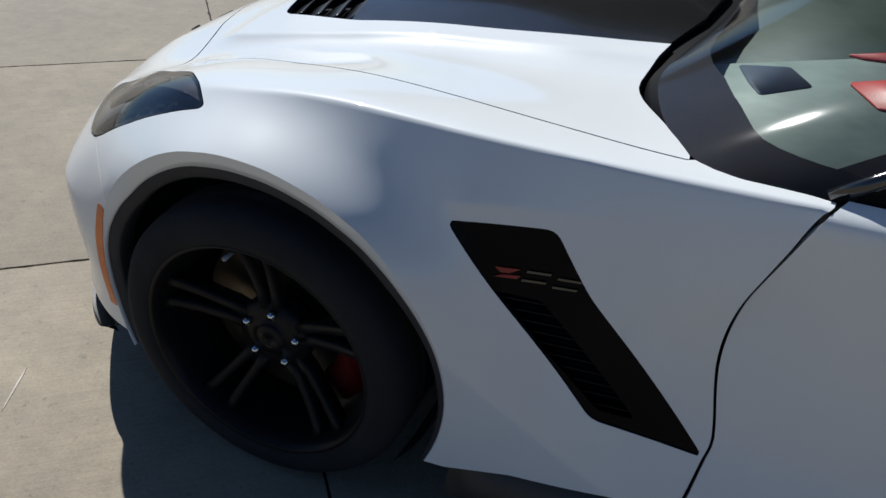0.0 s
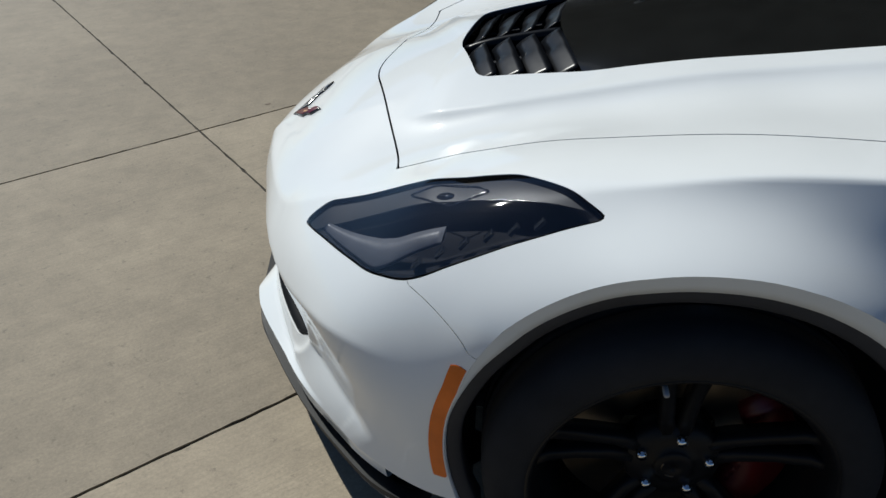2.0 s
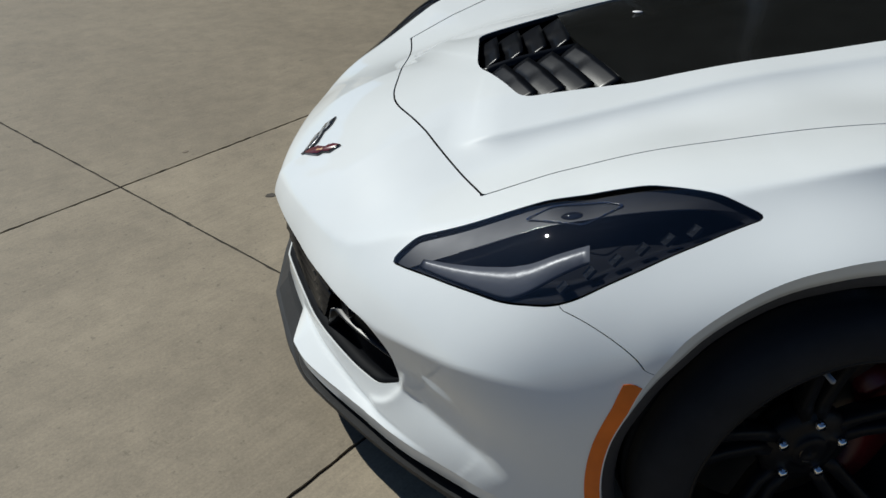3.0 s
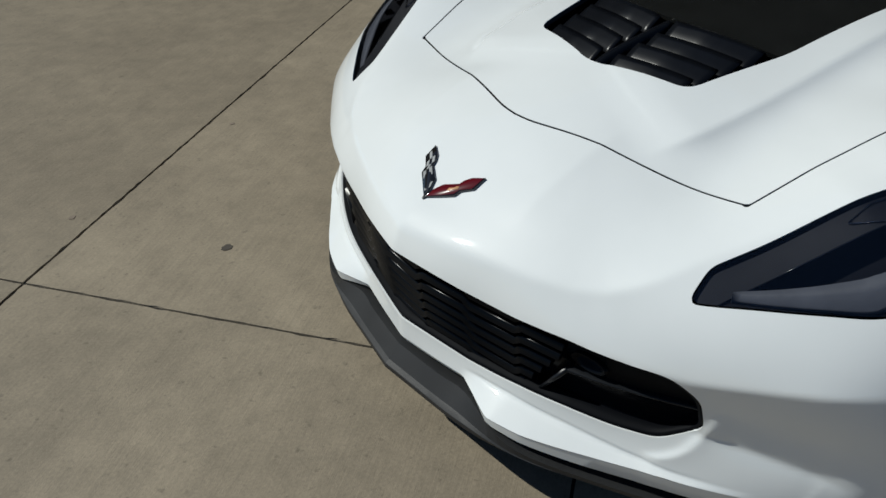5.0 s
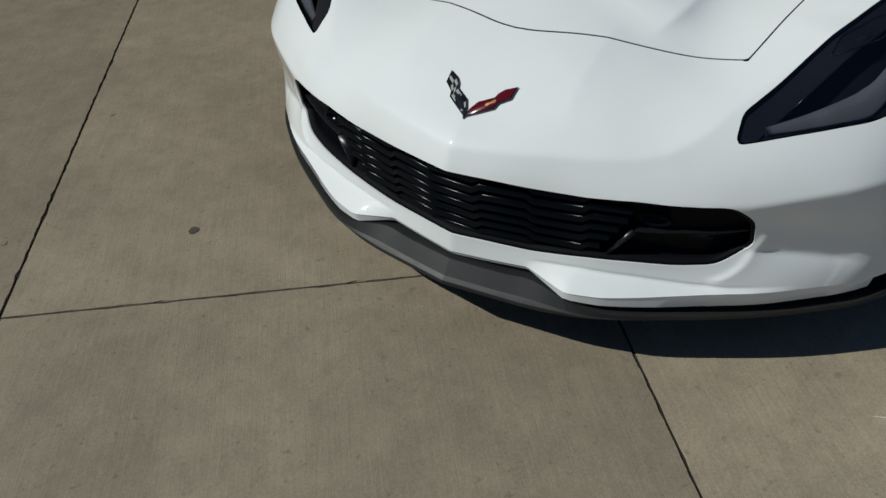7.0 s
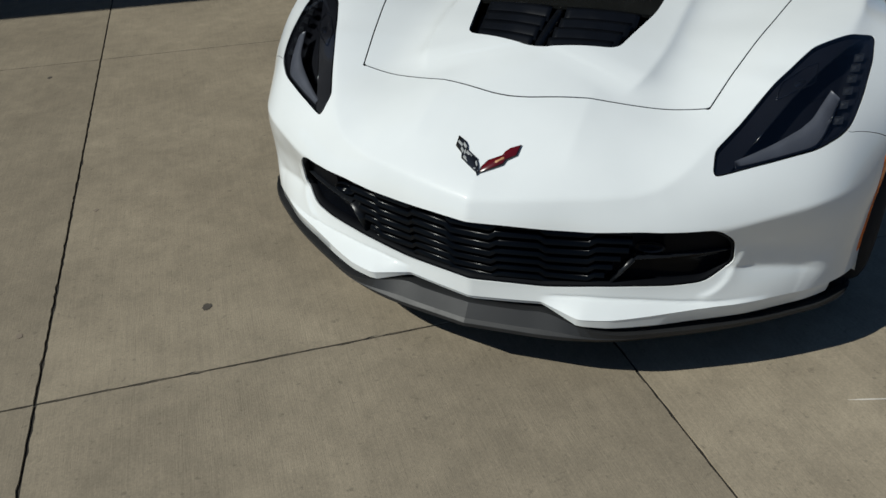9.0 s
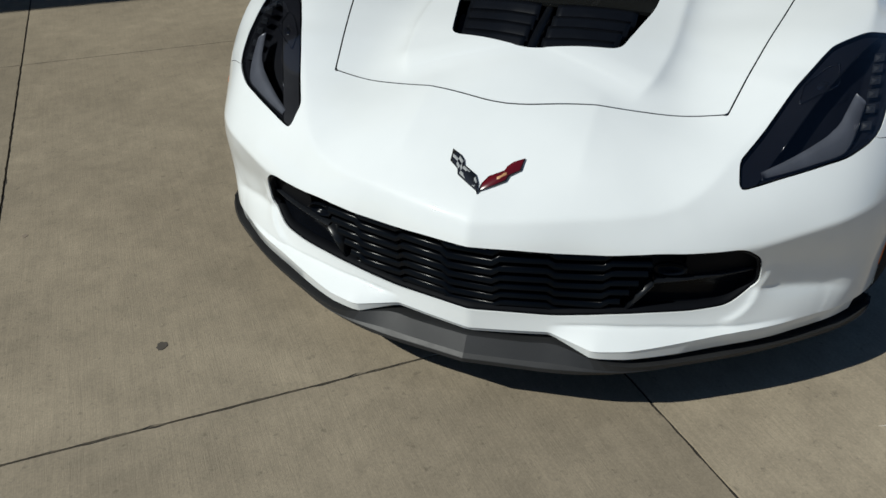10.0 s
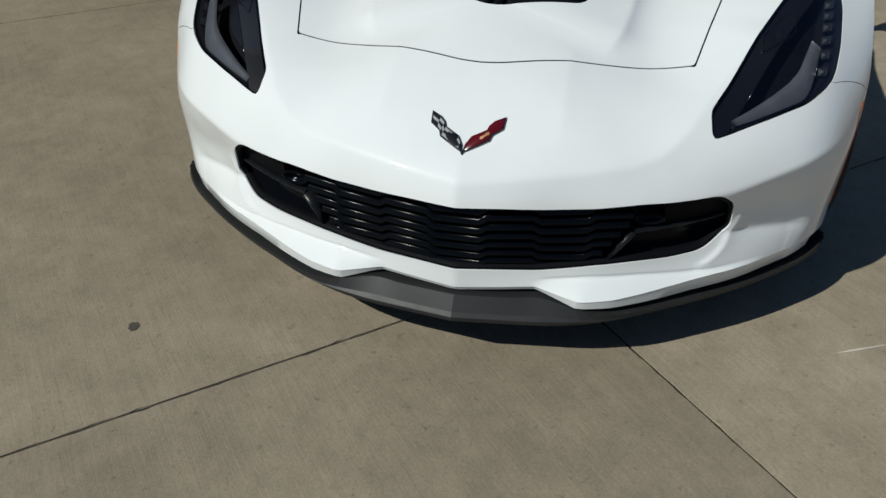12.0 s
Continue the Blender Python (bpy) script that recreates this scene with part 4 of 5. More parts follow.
mark = left.trim(marker_field)
mark = Shell(mark.v + mark.normals() * 0.0012, mark.f)
mark.panel("side_marker", AMBER, car, 0.006, "amber side marker lens")
mirrored(mark).panel("side_marker", AMBER, car, 0.006, "amber side marker lens")


# fender vents: sunk black trim with louvres and a small badge
def fender_vent(side):
    def put(name, verts, faces, material, parent, label="", smooth=True):
        v = np.array([tuple(q) for q in verts], float) * [1, side, 1]
        f = [tuple(q) for q in faces] if side > 0 else [tuple(q)[::-1] for q in faces]
        return mesh_object(name, v, f, material, parent, label, smooth)

    face = left.trim(lambda v: np.where(v[:, 1] < -0.7, inside(v[:, [0, 2]], FENDER_VENT), -1.0) - 0.001)
    n = face.normals()
    hole = rounded([(0.440, 0.612), (0.535, 0.612), (0.730, 0.425), (0.664, 0.426)], 0.010)
    trim = Shell(face.v - n * 0.004, face.f).trim(lambda v: -inside(v[:, [0, 2]], hole))
    ob = Shell(trim.v * [1, side, 1], trim.f if side > 0 else [q[::-1] for q in trim.f]).panel("fender_vent", TRIM_BLACK, car, 0.03, "black fender vent with fine louvres")
    back = Shell(face.v - n * 0.05, face.f)
    put("vent_back", back.v, back.f, LINER, ob)
    for k in range(10):
        z = 0.600 - 0.0186 * k
        t = (0.612 - z) / 0.187
        x0, x1 = 0.432 + 0.230 * t, 0.540 + 0.195 * t
        p = skin.beside([(x0, z), (x1, z)])
        a, b = Vector(p[0]), Vector(p[1])
        ring = [a + Vector((0, 0.008, 0.004)), b + Vector((0, 0.008, 0.004)), b + Vector((0, 0.036, -0.012)), a + Vector((0, 0.036, -0.012))]
        bm = bevelled(*prism(ring, (0, 0.002, -0.005)), 0.0012, 1)
        for q in bm.verts:
            q.co.y *= side
        bmesh.ops.recalc_face_normals(bm, faces=bm.faces)
        part("vent_slat", bm, VENT_BLACK, ob)

    # badge: plain slanted bars, one pair red and two pairs grey
    def bar(outline, material, name):
        p = skin.beside(np.array(outline), 0.0030)
        put(name, *prism(p, (0, -0.0025, 0)), material, ob, smooth=False)

    bar([(0.452, 0.657), (0.494, 0.661), (0.478, 0.651), (0.462, 0.649)], BADGE_RED, "badge_bar")
    bar([(0.452, 0.640), (0.466, 0.646), (0.496, 0.650), (0.490, 0.643)], BADGE_RED, "badge_bar")
    for x in (0.505, 0.556):
        bar([(x, 0.662), (x + 0.040, 0.666), (x + 0.038, 0.662), (x - 0.001, 0.658)], BADGE_GREY, "badge_bar")
        bar([(x - 0.006, 0.645), (x + 0.034, 0.649), (x + 0.032, 0.645), (x - 0.007, 0.641)], BADGE_GREY, "badge_bar")


fender_vent(1)
fender_vent(-1)

# ---- grille: stepped bars, ducts with fins, and a dark box behind ----
GRILLE_Z = [0.428, 0.402, 0.376, 0.350, 0.324, 0.298, 0.274]


verts = skin.before([(y, z) for z in np.linspace(0.235, 0.47, 6) for y in np.linspace(-0.64, 0.64, 40)], 0.075)
mesh_object("grille_backing", verts, [(k * 40 + i, k * 40 + i + 1, k * 40 + 41 + i, k * 40 + 40 + i) for k in range(5) for i in range(39)], LINER, car)
STEP = 0.118
for k, z0 in enumerate(GRILLE_Z):
    ys, zs = [], []
    reach = 0.385 - 0.006 * abs(k - 1) - (0.045 * max(0, k - 2) / 4)
    shift = STEP / 2 if k % 2 else 0.0
    cells = np.arange(-8, 9) * STEP
    pts = []
    for i, c in enumerate(cells):
        h = 0.0062 if i % 2 else -0.0062
        pts += [(c - STEP / 2 + 0.008, h), (c + STEP / 2 - 0.008, h)]
    yy = np.array([q[0] for q in pts])
    hh = np.array([q[1] for q in pts])
    keep = np.abs(yy) < reach
    ends = [-reach, *yy[keep], reach]
    heights = np.interp(ends, yy, hh)
    line = skin.before(np.column_stack([ends, z0 + heights]), 0.026)
    fine = []
    for a, b in zip(line[:-1], line[1:]):
        fine += [a + (b - a) * s for s in (0.0, 0.5)]
    fine.append(line[-1])
    verts, faces = sweep(fine, [(0.010, -0.0070), (0.010, 0.0062), (0.0, 0.0070), (-0.0030, 0.0068), (-0.0052, 0.0058), (-0.0066, 0.0040), (-0.0078, 0.0012), (-0.0108, -0.0052), (-0.0110, -0.0064), (-0.0090, -0.0072)])
    mesh_object("grille_bar", verts, faces, GRILLE_BLACK, car, crisp=65)
for i in range(-6, 7):
    for k in range(6):
        y = (i + 0.5) * STEP
        if abs(y) > 0.33:
            continue
        a, b = skin.before([(y, GRILLE_Z[k])], 0.040)[0], skin.before([(y, GRILLE_Z[k + 1])], 0.040)[0]
        d = Vector(b) - Vector(a)
        ring = [Vector(a) + Vector(o) for o in ((0, -0.003, 0), (0, 0.003, 0), (0.02, 0.003, 0), (0.02, -0.003, 0))]
        mesh_object("grille_web", *prism(ring, d), MATTE_BLACK, car, smooth=False)


def duct(side):
    """Outer third of the grille: a glossy pocket with a slanting fin, a shelf and a small lamp bowl."""
    def put(name, verts, faces, material, crisp=0):
        v = np.array([tuple(q) for q in verts], float) * [1, side, 1]
        f = faces if side > 0 else [tuple(q)[::-1] for q in faces]
        return mesh_object(name, v, f, material, car, crisp=crisp)

    def at(pairs, depth):
        return skin.before(np.array(pairs) * [-1, 1], depth)

    fin = [Vector(q) for q in np.vstack([at([(0.392, 0.360), (0.399, 0.354)], 0.010), at([(0.344, 0.273), (0.336, 0.272)], 0.016)])]
    bm = bevelled(*prism(fin, (0.05, 0.012, 0.0)), 0.0015, 2)
    for q in bm.verts:
        q.co.y *= side
    bmesh.ops.recalc_face_normals(bm, faces=bm.faces)
    part("duct_fin", bm, DUCT_BLACK, car)
    line = at([(0.395, 0.357), (0.44, 0.359), (0.48, 0.361), (0.52, 0.364), (0.56, 0.367), (0.605, 0.371)], 0.018)
    rows = [line + [0.03, 0, 0.003], line + [0, 0, 0.003], line + [-0.002, 0, 0.0], line - [0, 0, 0.003], line + [0.03, 0, -0.003]]
    put("duct_shelf", np.vstack(rows), [(k * 6 + i, k * 6 + i + 1, k * 6 + 7 + i, k * 6 + 6 + i) for k in range(4) for i in range(5)], DUCT_BLACK)
    ys, zs = np.linspace(0.345, 0.622, 14), np.linspace(0.255, 0.362, 6)
    grid = np.vstack([at([(y, z) for y in ys], 0.0) for z in zs])
    grid[:, 0] += 0.030 + 0.10 * (0.622 - np.tile(ys, 6)) * 0.5
    put("duct_pocket", grid, [(k * 14 + i, k * 14 + i + 1, k * 14 + 15 + i, k * 14 + 14 + i) for k in range(5) for i in range(13)], TRIM_BLACK)
    ys, zs = np.linspace(0.455, 0.625, 8), np.linspace(0.366, 0.455, 4)
    grid = np.vstack([at([(y, z) for y in ys], 0.030) for z in zs])
    put("duct_blank", grid, [(k * 8 + i, k * 8 + i + 1, k * 8 + 9 + i, k * 8 + 8 + i) for k in range(3) for i in range(7)], MATTE_BLACK)
    c = at([(0.425, 0.386)], 0.034)[0]
    ring = []
    for r, h in ((0.030, 0.004), (0.030, -0.006), (0.027, -0.007), (0.022, 0.006), (0.002, 0.010)):
        ring += [(c[0] + h - 0.25 * r * math.cos(a), c[1] + 1.2 * r * math.cos(a), c[2] + 0.52 * r * math.sin(a)) for a in np.linspace(0, 2 * math.pi, 20, endpoint=False)]
    put("lamp_bowl", ring, [(k * 20 + i, k * 20 + (i + 1) % 20, k * 20 + 20 + (i + 1) % 20, k * 20 + 20 + i) for k in range(4) for i in range(20)], TRIM_BLACK)


duct(-1)
duct(1)
# gloss border that lines the opening
ring = rounded(mirror_outline(np.array(GRILLE_HALF) * [0.996, 1], (-1, 1)), 0.02)
inner = ring - np.stack([ring[:, 0] * 0.012, (ring[:, 1] - 0.36) * 0.075], 1)
verts = []
for a, b in zip(skin.before(ring, 0.006), skin.before(inner, 0.006)):
    verts += [a, b, b + [0.05, 0, 0], a + [0.05, 0, 0]]
n = len(ring)
mesh_object("grille_frame", verts, [(i * 4 + j, i * 4 + (j + 1) % 4, ((i + 1) % n) * 4 + (j + 1) % 4, ((i + 1) % n) * 4 + j) for i in range(n) for j in range(4)], MATTE_BLACK, car)

# ---- splitter and air dam under the nose ----
half_edge = [(-0.934, 0.0, 0.150), (-0.925, 0.07, 0.150), (-0.916, 0.14, 0.150), (-0.905, 0.22, 0.151), (-0.872, 0.36, 0.154), (-0.795, 0.50, 0.157), (-0.705, 0.64, 0.160), (-0.612, 0.757, 0.162), (-0.53, 0.845, 0.166), (-0.465, 0.893, 0.178), (-0.428, 0.902, 0.196)]
half_top = [(-0.900, 0.0, 0.193), (-0.892, 0.07, 0.193), (-0.883, 0.14, 0.194), (-0.872, 0.20, 0.195), (-0.880, 0.305, 0.177), (-0.869, 0.365, 0.169), (-0.795, 0.502, 0.167), (-0.705, 0.642, 0.170), (-0.611, 0.757, 0.172), (-0.528, 0.844, 0.176), (-0.451, 0.899, 0.190)]


def both(c):
    return np.vstack([c[::-1] * [1, -1, 1], c[1:]])


edge, top = both(spline(half_edge, 40)), both(spline(half_top, 40))
ends = np.clip((0.90 - np.abs(edge[:, 1])) / 0.12, 0.08, 1.0)[:, None] * [0.0, 0.0, 1.0]
tuck = 1 - np.clip((np.abs(edge[:, 1]) - 0.25) / 0.12, 0, 1)[:, None] * [0.011, 0.011, 0.0]  # the sides lean in below
rows = [top + [0.05, 0, 0.0], top, edge * 0.72 + top * 0.28 + [0, 0, -0.003], edge * 0.97 + top * 0.03, edge, edge * tuck - ends * 0.010, edge * tuck + [0.008, 0, 0] - ends * 0.016, edge * [0.95, 0.96, 1] - ends * 0.018, edge * [0.945, 0.955, 1] - ends * 0.045, edge * [0.6, 0.8, 1] - ends * 0.045]
n = len(edge)
verts = np.vstack(rows)
mesh_object("front_splitter", verts, [(k * n + i + 1, k * n + i, (k + 1) * n + i, (k + 1) * n + i + 1) for k in range(len(rows) - 1) for i in range(n - 1)], SPLITTER, car, "dark grey satin front splitter", crisp=9)

# emblem: two small flags over a vee
tip, up_pt, side_pt = Vector((-0.840, 0, 0.5335)), Vector((-0.741, 0.085, 0.5965)), Vector((-0.741, -0.085, 0.5965))
ev = ((up_pt + side_pt) / 2 - tip).normalized()
eu = (side_pt - up_pt).normalized()
en = eu.cross(ev).normalized()
FLAG = [(0, 0), (4, 8), (30, 26), (56, 44), (60, 58), (82, 76), (84, 108), (60, 94), (50, 82), (46, 70), (14, 50), (3, 28)]


def emblem_piece(name, outline, flip, lift, thick, material, parent):
    flat = [tip + eu * (a * 0.001 * flip) + ev * (b * 0.001) for a, b in outline]
    ring = [Vector(q) + en * lift for q in skin.over([(q.x, q.y) for q in flat])]
    bm = bevelled(*prism(ring, en * thick), 0.0002 if thick < 0.002 else 0.0006, 1)
    return part(name, bm, material, parent)


def shrunk(outline, amount):
    o = np.array(outline, float)
    c = o.mean(axis=0)
    d = o - c
    return c + d * (1 - amount / (np.linalg.norm(d, axis=1)[:, None] + 1e-9))


emblem = emblem_piece("emblem", FLAG, 1, 0.0, 0.005, EMBLEM_BLACK, car)
emblem["label"] = "black-edged emblem of two small flags"
emblem_piece("flag", FLAG, -1, 0.0, 0.0045, EMBLEM_BLACK, emblem)
emblem_piece("flag_field", shrunk(FLAG[1:], 3.2), 1, 0.005, 0.0012, FLAG_RED, emblem)
emblem_piece("flag_bar", [(34, 44), (40, 45), (43, 50), (54, 58), (52, 64), (46, 61), (43, 56), (34, 50)], 1, 0.0062, 0.0008, FLAG_GOLD, emblem)
low_edge, high_edge = spline([(6, 10), (30, 26), (55, 44), (60, 58), (81, 77)], 40), spline([(5, 29), (14, 48), (45, 69), (51, 83), (82, 106)], 40)


def on_flag(s, t):
    k = min(40, max(0, int(round(s * 40))))
    return low_edge[k] * (1 - t) + high_edge[k] * t


for row in range(3):
    for col in range(6):
        if (row + col) % 2:
            continue
        s0, s1, t0, t1 = 0.05 + col * 0.155, 0.05 + (col + 1) * 0.155, 0.14 + row * 0.25, 0.14 + (row + 1) * 0.25
        emblem_piece("flag_square", [on_flag(s0, t0), on_flag(s1, t0), on_flag(s1, t1), on_flag(s0, t1)], -1, 0.0045, 0.0006, FLAG_WHITE, emblem)


# ---- wheels ----
def wheel(x, y, z, side, radius=0.326, width=0.285):
    """Tyre, spoked rim, nuts, rotor and caliper; side is -1 on the driver's side."""
    face = 0.040
    w = width / 2
    prof = [(0.243, -w + 0.014), (0.250, -w - 0.002), (0.268, -w - 0.006), (0.292, -w - 0.003), (0.310, -w + 0.006), (0.321, -w + 0.022), (radius - 0.0015, -w + 0.05), (radius, -0.06)]
    for gr in (-0.055, -0.018, 0.018, 0.055):
        prof += [(radius, gr - 0.005), (radius - 0.006, gr - 0.004), (radius - 0.006, gr + 0.004), (radius, gr + 0.005)]
    prof += [(radius - 0.0015, w - 0.05), (0.321, w - 0.022), (0.310, w - 0.006), (0.268, w + 0.006), (0.243, w - 0.014)]
    m = pose(x, y, z, 0, 0, 0 if side < 0 else 180)
    rim_prof = [(0.2425, -w + 0.012), (0.252, -w + 0.004), (0.2525, -w + 0.0), (0.249, -w - 0.004), (0.243, -w + 0.0), (0.236, -w + 0.012), (0.232, -w + 0.03), (0.226, -w + 0.06), (0.224, 0.03), (0.232, w - 0.03), (0.244, w - 0.01), (0.243, w - 0.03)]
    verts, faces = lathe(rim_prof, 90)
    rim = mesh_object("wheel", verts, [q[::-1] for q in faces], WHEEL_BLACK, car, "gloss black split-spoke alloy wheel")
    rim.matrix_basis = m
    verts, faces = lathe(prof, 90)
    mesh_object("tyre", verts, [q[::-1] for q in faces], RUBBER, rim, "low-profile black tyre")
    # tread blocks sipes on the shoulder are too fine; raised letters stay plain bars
    hub = -0.885 + 0.8065 - 0.003
    prof = [(0.001, hub - 0.006), (0.030, hub - 0.006), (0.033, hub - 0.003), (0.034, hub), (0.050, hub + 0.002), (0.078, hub + 0.008), (0.084, hub + 0.02), (0.080, hub + 0.06), (0.001, hub + 0.06)]
    verts, faces = lathe(prof, 40)
    mesh_object("hub", verts, [q[::-1] for q in faces], WHEEL_BLACK, rim)
    for k in range(5):
        mid = math.radians(93.4 + 72 * k)
        for s in (-1, 1):
            a0, a1 = mid + s * 0.22, mid + s * 0.125
            pts = []
            for r, a, dy, hw in ((0.062, a0, 0.006, 0.014), (0.105, mid + s * 0.165, 0.004, 0.0120), (0.165, mid + s * 0.132, -0.010, 0.0110), (0.215, a1, -0.026, 0.0115), (0.240, a1 + s * 0.015, -0.040, 0.015)):
                c = Vector((r * math.cos(a), hub + dy, r * math.sin(a)))
                t = Vector((-math.sin(a), 0, math.cos(a)))
                deep = 0.034
                pts.append([c - t * hw + Vector((0, deep, 0)), c - t * hw + Vector((0, 0.004, 0)), c - t * hw * 0.55, c + t * hw * 0.55, c + t * hw + Vector((0, 0.004, 0)), c + t * hw + Vector((0, deep, 0))])
            verts = [q for row in pts for q in row]
            faces = [(i * 6 + j, i * 6 + (j + 1) % 6, i * 6 + 6 + (j + 1) % 6, i * 6 + 6 + j) for i in range(4) for j in range(6)]
            faces += [tuple(range(5, -1, -1)), tuple(range(24, 30))]
            mesh_object("spoke", verts, [q[::-1] for q in faces], WHEEL_BLACK, rim)
    for k in range(5):
        a = math.radians(85 + 72 * k)
        c = Vector((0.0603 * math.cos(a), hub - 0.007, 0.0603 * math.sin(a)))
        ring = [c + Vector((0.0098 * math.cos(b), 0.02, 0.0098 * math.sin(b))) for b in np.linspace(0, 2 * math.pi, 7)[:-1]]
        part("wheel_nut", bevelled(*prism(ring, (0, -0.022, 0)), 0.002, 2), CHROME, rim, "chrome wheel nut")
    a = math.radians(103.5)
    c = Vector((0.219 * math.cos(a), -w + 0.035, 0.219 * math.sin(a)))
    ring = [c + Vector((0.0048 * math.cos(b), 0.0, 0.0048 * math.sin(b))) for b in np.linspace(0, 2 * math.pi, 11)[:-1]]
    part("valve", bevelled(*prism(ring, (0, -0.034, 0)), 0.0012, 2), POST_GREY, rim, "pale grey tyre valve")
    for a0, a1 in ((150, 200), (235, 280)):
        arc = [(0.021 * math.cos(math.radians(a)), hub - 0.0065, 0.021 * math.sin(math.radians(a))) for a in np.linspace(a0, a1, 8)]
        ring = [Vector(q) for q in arc] + [Vector((q[0] * 0.9, q[1], q[2] * 0.9)) for q in arc[::-1]]
        mesh_object("cap_mark", *prism(ring, (0, -0.001, 0)), STEEL, rim)
    prof = [(0.085, hub + 0.075), (0.196, hub + 0.075), (0.197, hub + 0.078), (0.197, hub + 0.102), (0.085, hub + 0.102)]
    verts, faces = lathe(prof, 72)
    mesh_object("brake_disc", verts, [q[::-1] for q in faces], STEEL, rim, "bright steel brake disc", smooth=False)
    # caliper behind the spokes, towards the tail
    out = []
    flip = 1 if side < 0 else -1
    for a in np.linspace(-48, 38, 12):
        out.append((0.212 * math.cos(math.radians(a)), 0.212 * math.sin(math.radians(a))))
    for a in np.linspace(38, -48, 12):
        out.append((0.132 * math.cos(math.radians(a)), 0.132 * math.sin(math.radians(a))))
    ring = [Vector((q[0] * flip, hub + 0.045, q[1])) for q in out]
    bm = bevelled(*prism(ring, (0, 0.085, 0)), 0.006, 2)
    part("brake_caliper", bm, CALIPER, rim, "red brake caliper")
    return rim


wheel(0, -0.8065, 0.322, -1)
wheel(0, 0.8065, 0.322, 1)
wheel(2.71, -0.795, 0.340, -1, 0.344, 0.315)
wheel(2.71, 0.795, 0.340, 1, 0.344, 0.315)

# ---- doors, tail and cabin ----
STATIONS = [0.60, 0.86, 1.30, 1.90, 2.35, 2.71, 3.10, 3.40, 3.56]
SECTIONS = [
    [(0.90, 0.20), (0.925, 0.26), (0.893, 0.40), (0.880, 0.55), (0.868, 0.70), (0.862, 0.80), (0.842, 0.862), (0.74, 0.870)],
    [(0.90, 0.20), (0.925, 0.27), (0.880, 0.42), (0.872, 0.55), (0.872, 0.70), (0.877, 0.815), (0.875, 0.870), (0.836, 0.890)],
    [(0.905, 0.20), (0.93, 0.28), (0.885, 0.44), (0.876, 0.58), (0.885, 0.72), (0.893, 0.84), (0.884, 0.895), (0.836, 0.912)],
    [(0.92, 0.20), (0.945, 0.28), (0.92, 0.44), (0.905, 0.58), (0.915, 0.72), (0.922, 0.85), (0.89, 0.925), (0.80, 0.945)],
    [(0.935, 0.20), (0.965, 0.30), (0.955, 0.44), (0.95, 0.58), (0.955, 0.72), (0.945, 0.86), (0.90, 0.945), (0.76, 0.975)],
    [(0.95, 0.20), (0.975, 0.32), (0.98, 0.46), (0.98, 0.60), (0.972, 0.74), (0.945, 0.87), (0.88, 0.955), (0.70, 0.985)],
    [(0.92, 0.24), (0.95, 0.34), (0.96, 0.47), (0.96, 0.60), (0.95, 0.74), (0.92, 0.86), (0.84, 0.94), (0.62, 0.965)],
    [(0.86, 0.28), (0.89, 0.37), (0.905, 0.48), (0.905, 0.60), (0.89, 0.72), (0.86, 0.83), (0.78, 0.905), (0.55, 0.93)],
    [(0.80, 0.32), (0.82, 0.39), (0.83, 0.49), (0.83, 0.60), (0.82, 0.70), (0.79, 0.80), (0.72, 0.87), (0.50, 0.90)],
]


def loft():
    grid = np.array(SECTIONS, float)
    xs = np.linspace(0.60, 3.56, 150)
    cols = [spline(np.column_stack([STATIONS, grid[:, j]]), 149) for j in range(8)]
    rows = []
    for i in range(150):
        ring = np.array([(c[i, 0], -c[i, 1], c[i, 2]) for c in cols])
        rows.append(spline(ring, 40))
    verts = np.vstack(rows)
    faces = [(i * 41 + j, (i + 1) * 41 + j, (i + 1) * 41 + j + 1, i * 41 + j + 1) for i in range(149) for j in range(40)]
    return Shell(verts, faces)


flank = loft()
door_skin = flank.trim(lambda v: -inside(v[:, [0, 2]], DOOR_SEAM) - 0.0026).trim(lambda v: 1.93 - v[:, 0]).trim(lambda v: v[:, 2] - 0.275)
quarter = flank.trim(lambda v: v[:, 0] - 1.934).trim(lambda v: np.hypot(v[:, 0] - 2.71, v[:, 2] - 0.36) - 0.395)
for side in (1, -1):
    for shell, name, depth in ((door_skin, "door", 0.014), (quarter, "rear_quarter", 0.014)):
        s = shell if side > 0 else mirrored(shell)
        ob = s.panel(name, WHITE, car, depth)
        if name == "door":
            bm = bevelled(*box(1.72, -0.912 * side, 0.76, 0.16, 0.012, 0.03), 0.004, 2)
            part("door_handle", bm, SATIN_BLACK, ob)
    # black sill below the doors
    path = np.array([(x, -0.905 * side, 0.195 + 0.03 * min(1, max(0, (x - 0.42) / 0.3))) for x in np.linspace(0.42, 2.32, 24)])
    verts, faces = sweep(path, [(-0.05, -0.05), (0.05, -0.05), (0.06, -0.035), (0.02, 0.0), (0.01, 0.055), (-0.05, 0.055)])
    mesh_object("side_sill", verts, faces, SATIN_BLACK, car)


def net(fn, nu, nv):
    verts = [fn(i / nu, j / nv) for i in range(nu + 1) for j in range(nv + 1)]
    faces = [(i * (nv + 1) + j, (i + 1) * (nv + 1) + j, (i + 1) * (nv + 1) + j + 1, i * (nv + 1) + j + 1) for i in range(nu) for j in range(nv)]
    return verts, faces


def lerp(a, b, t):
    return a + (b - a) * t


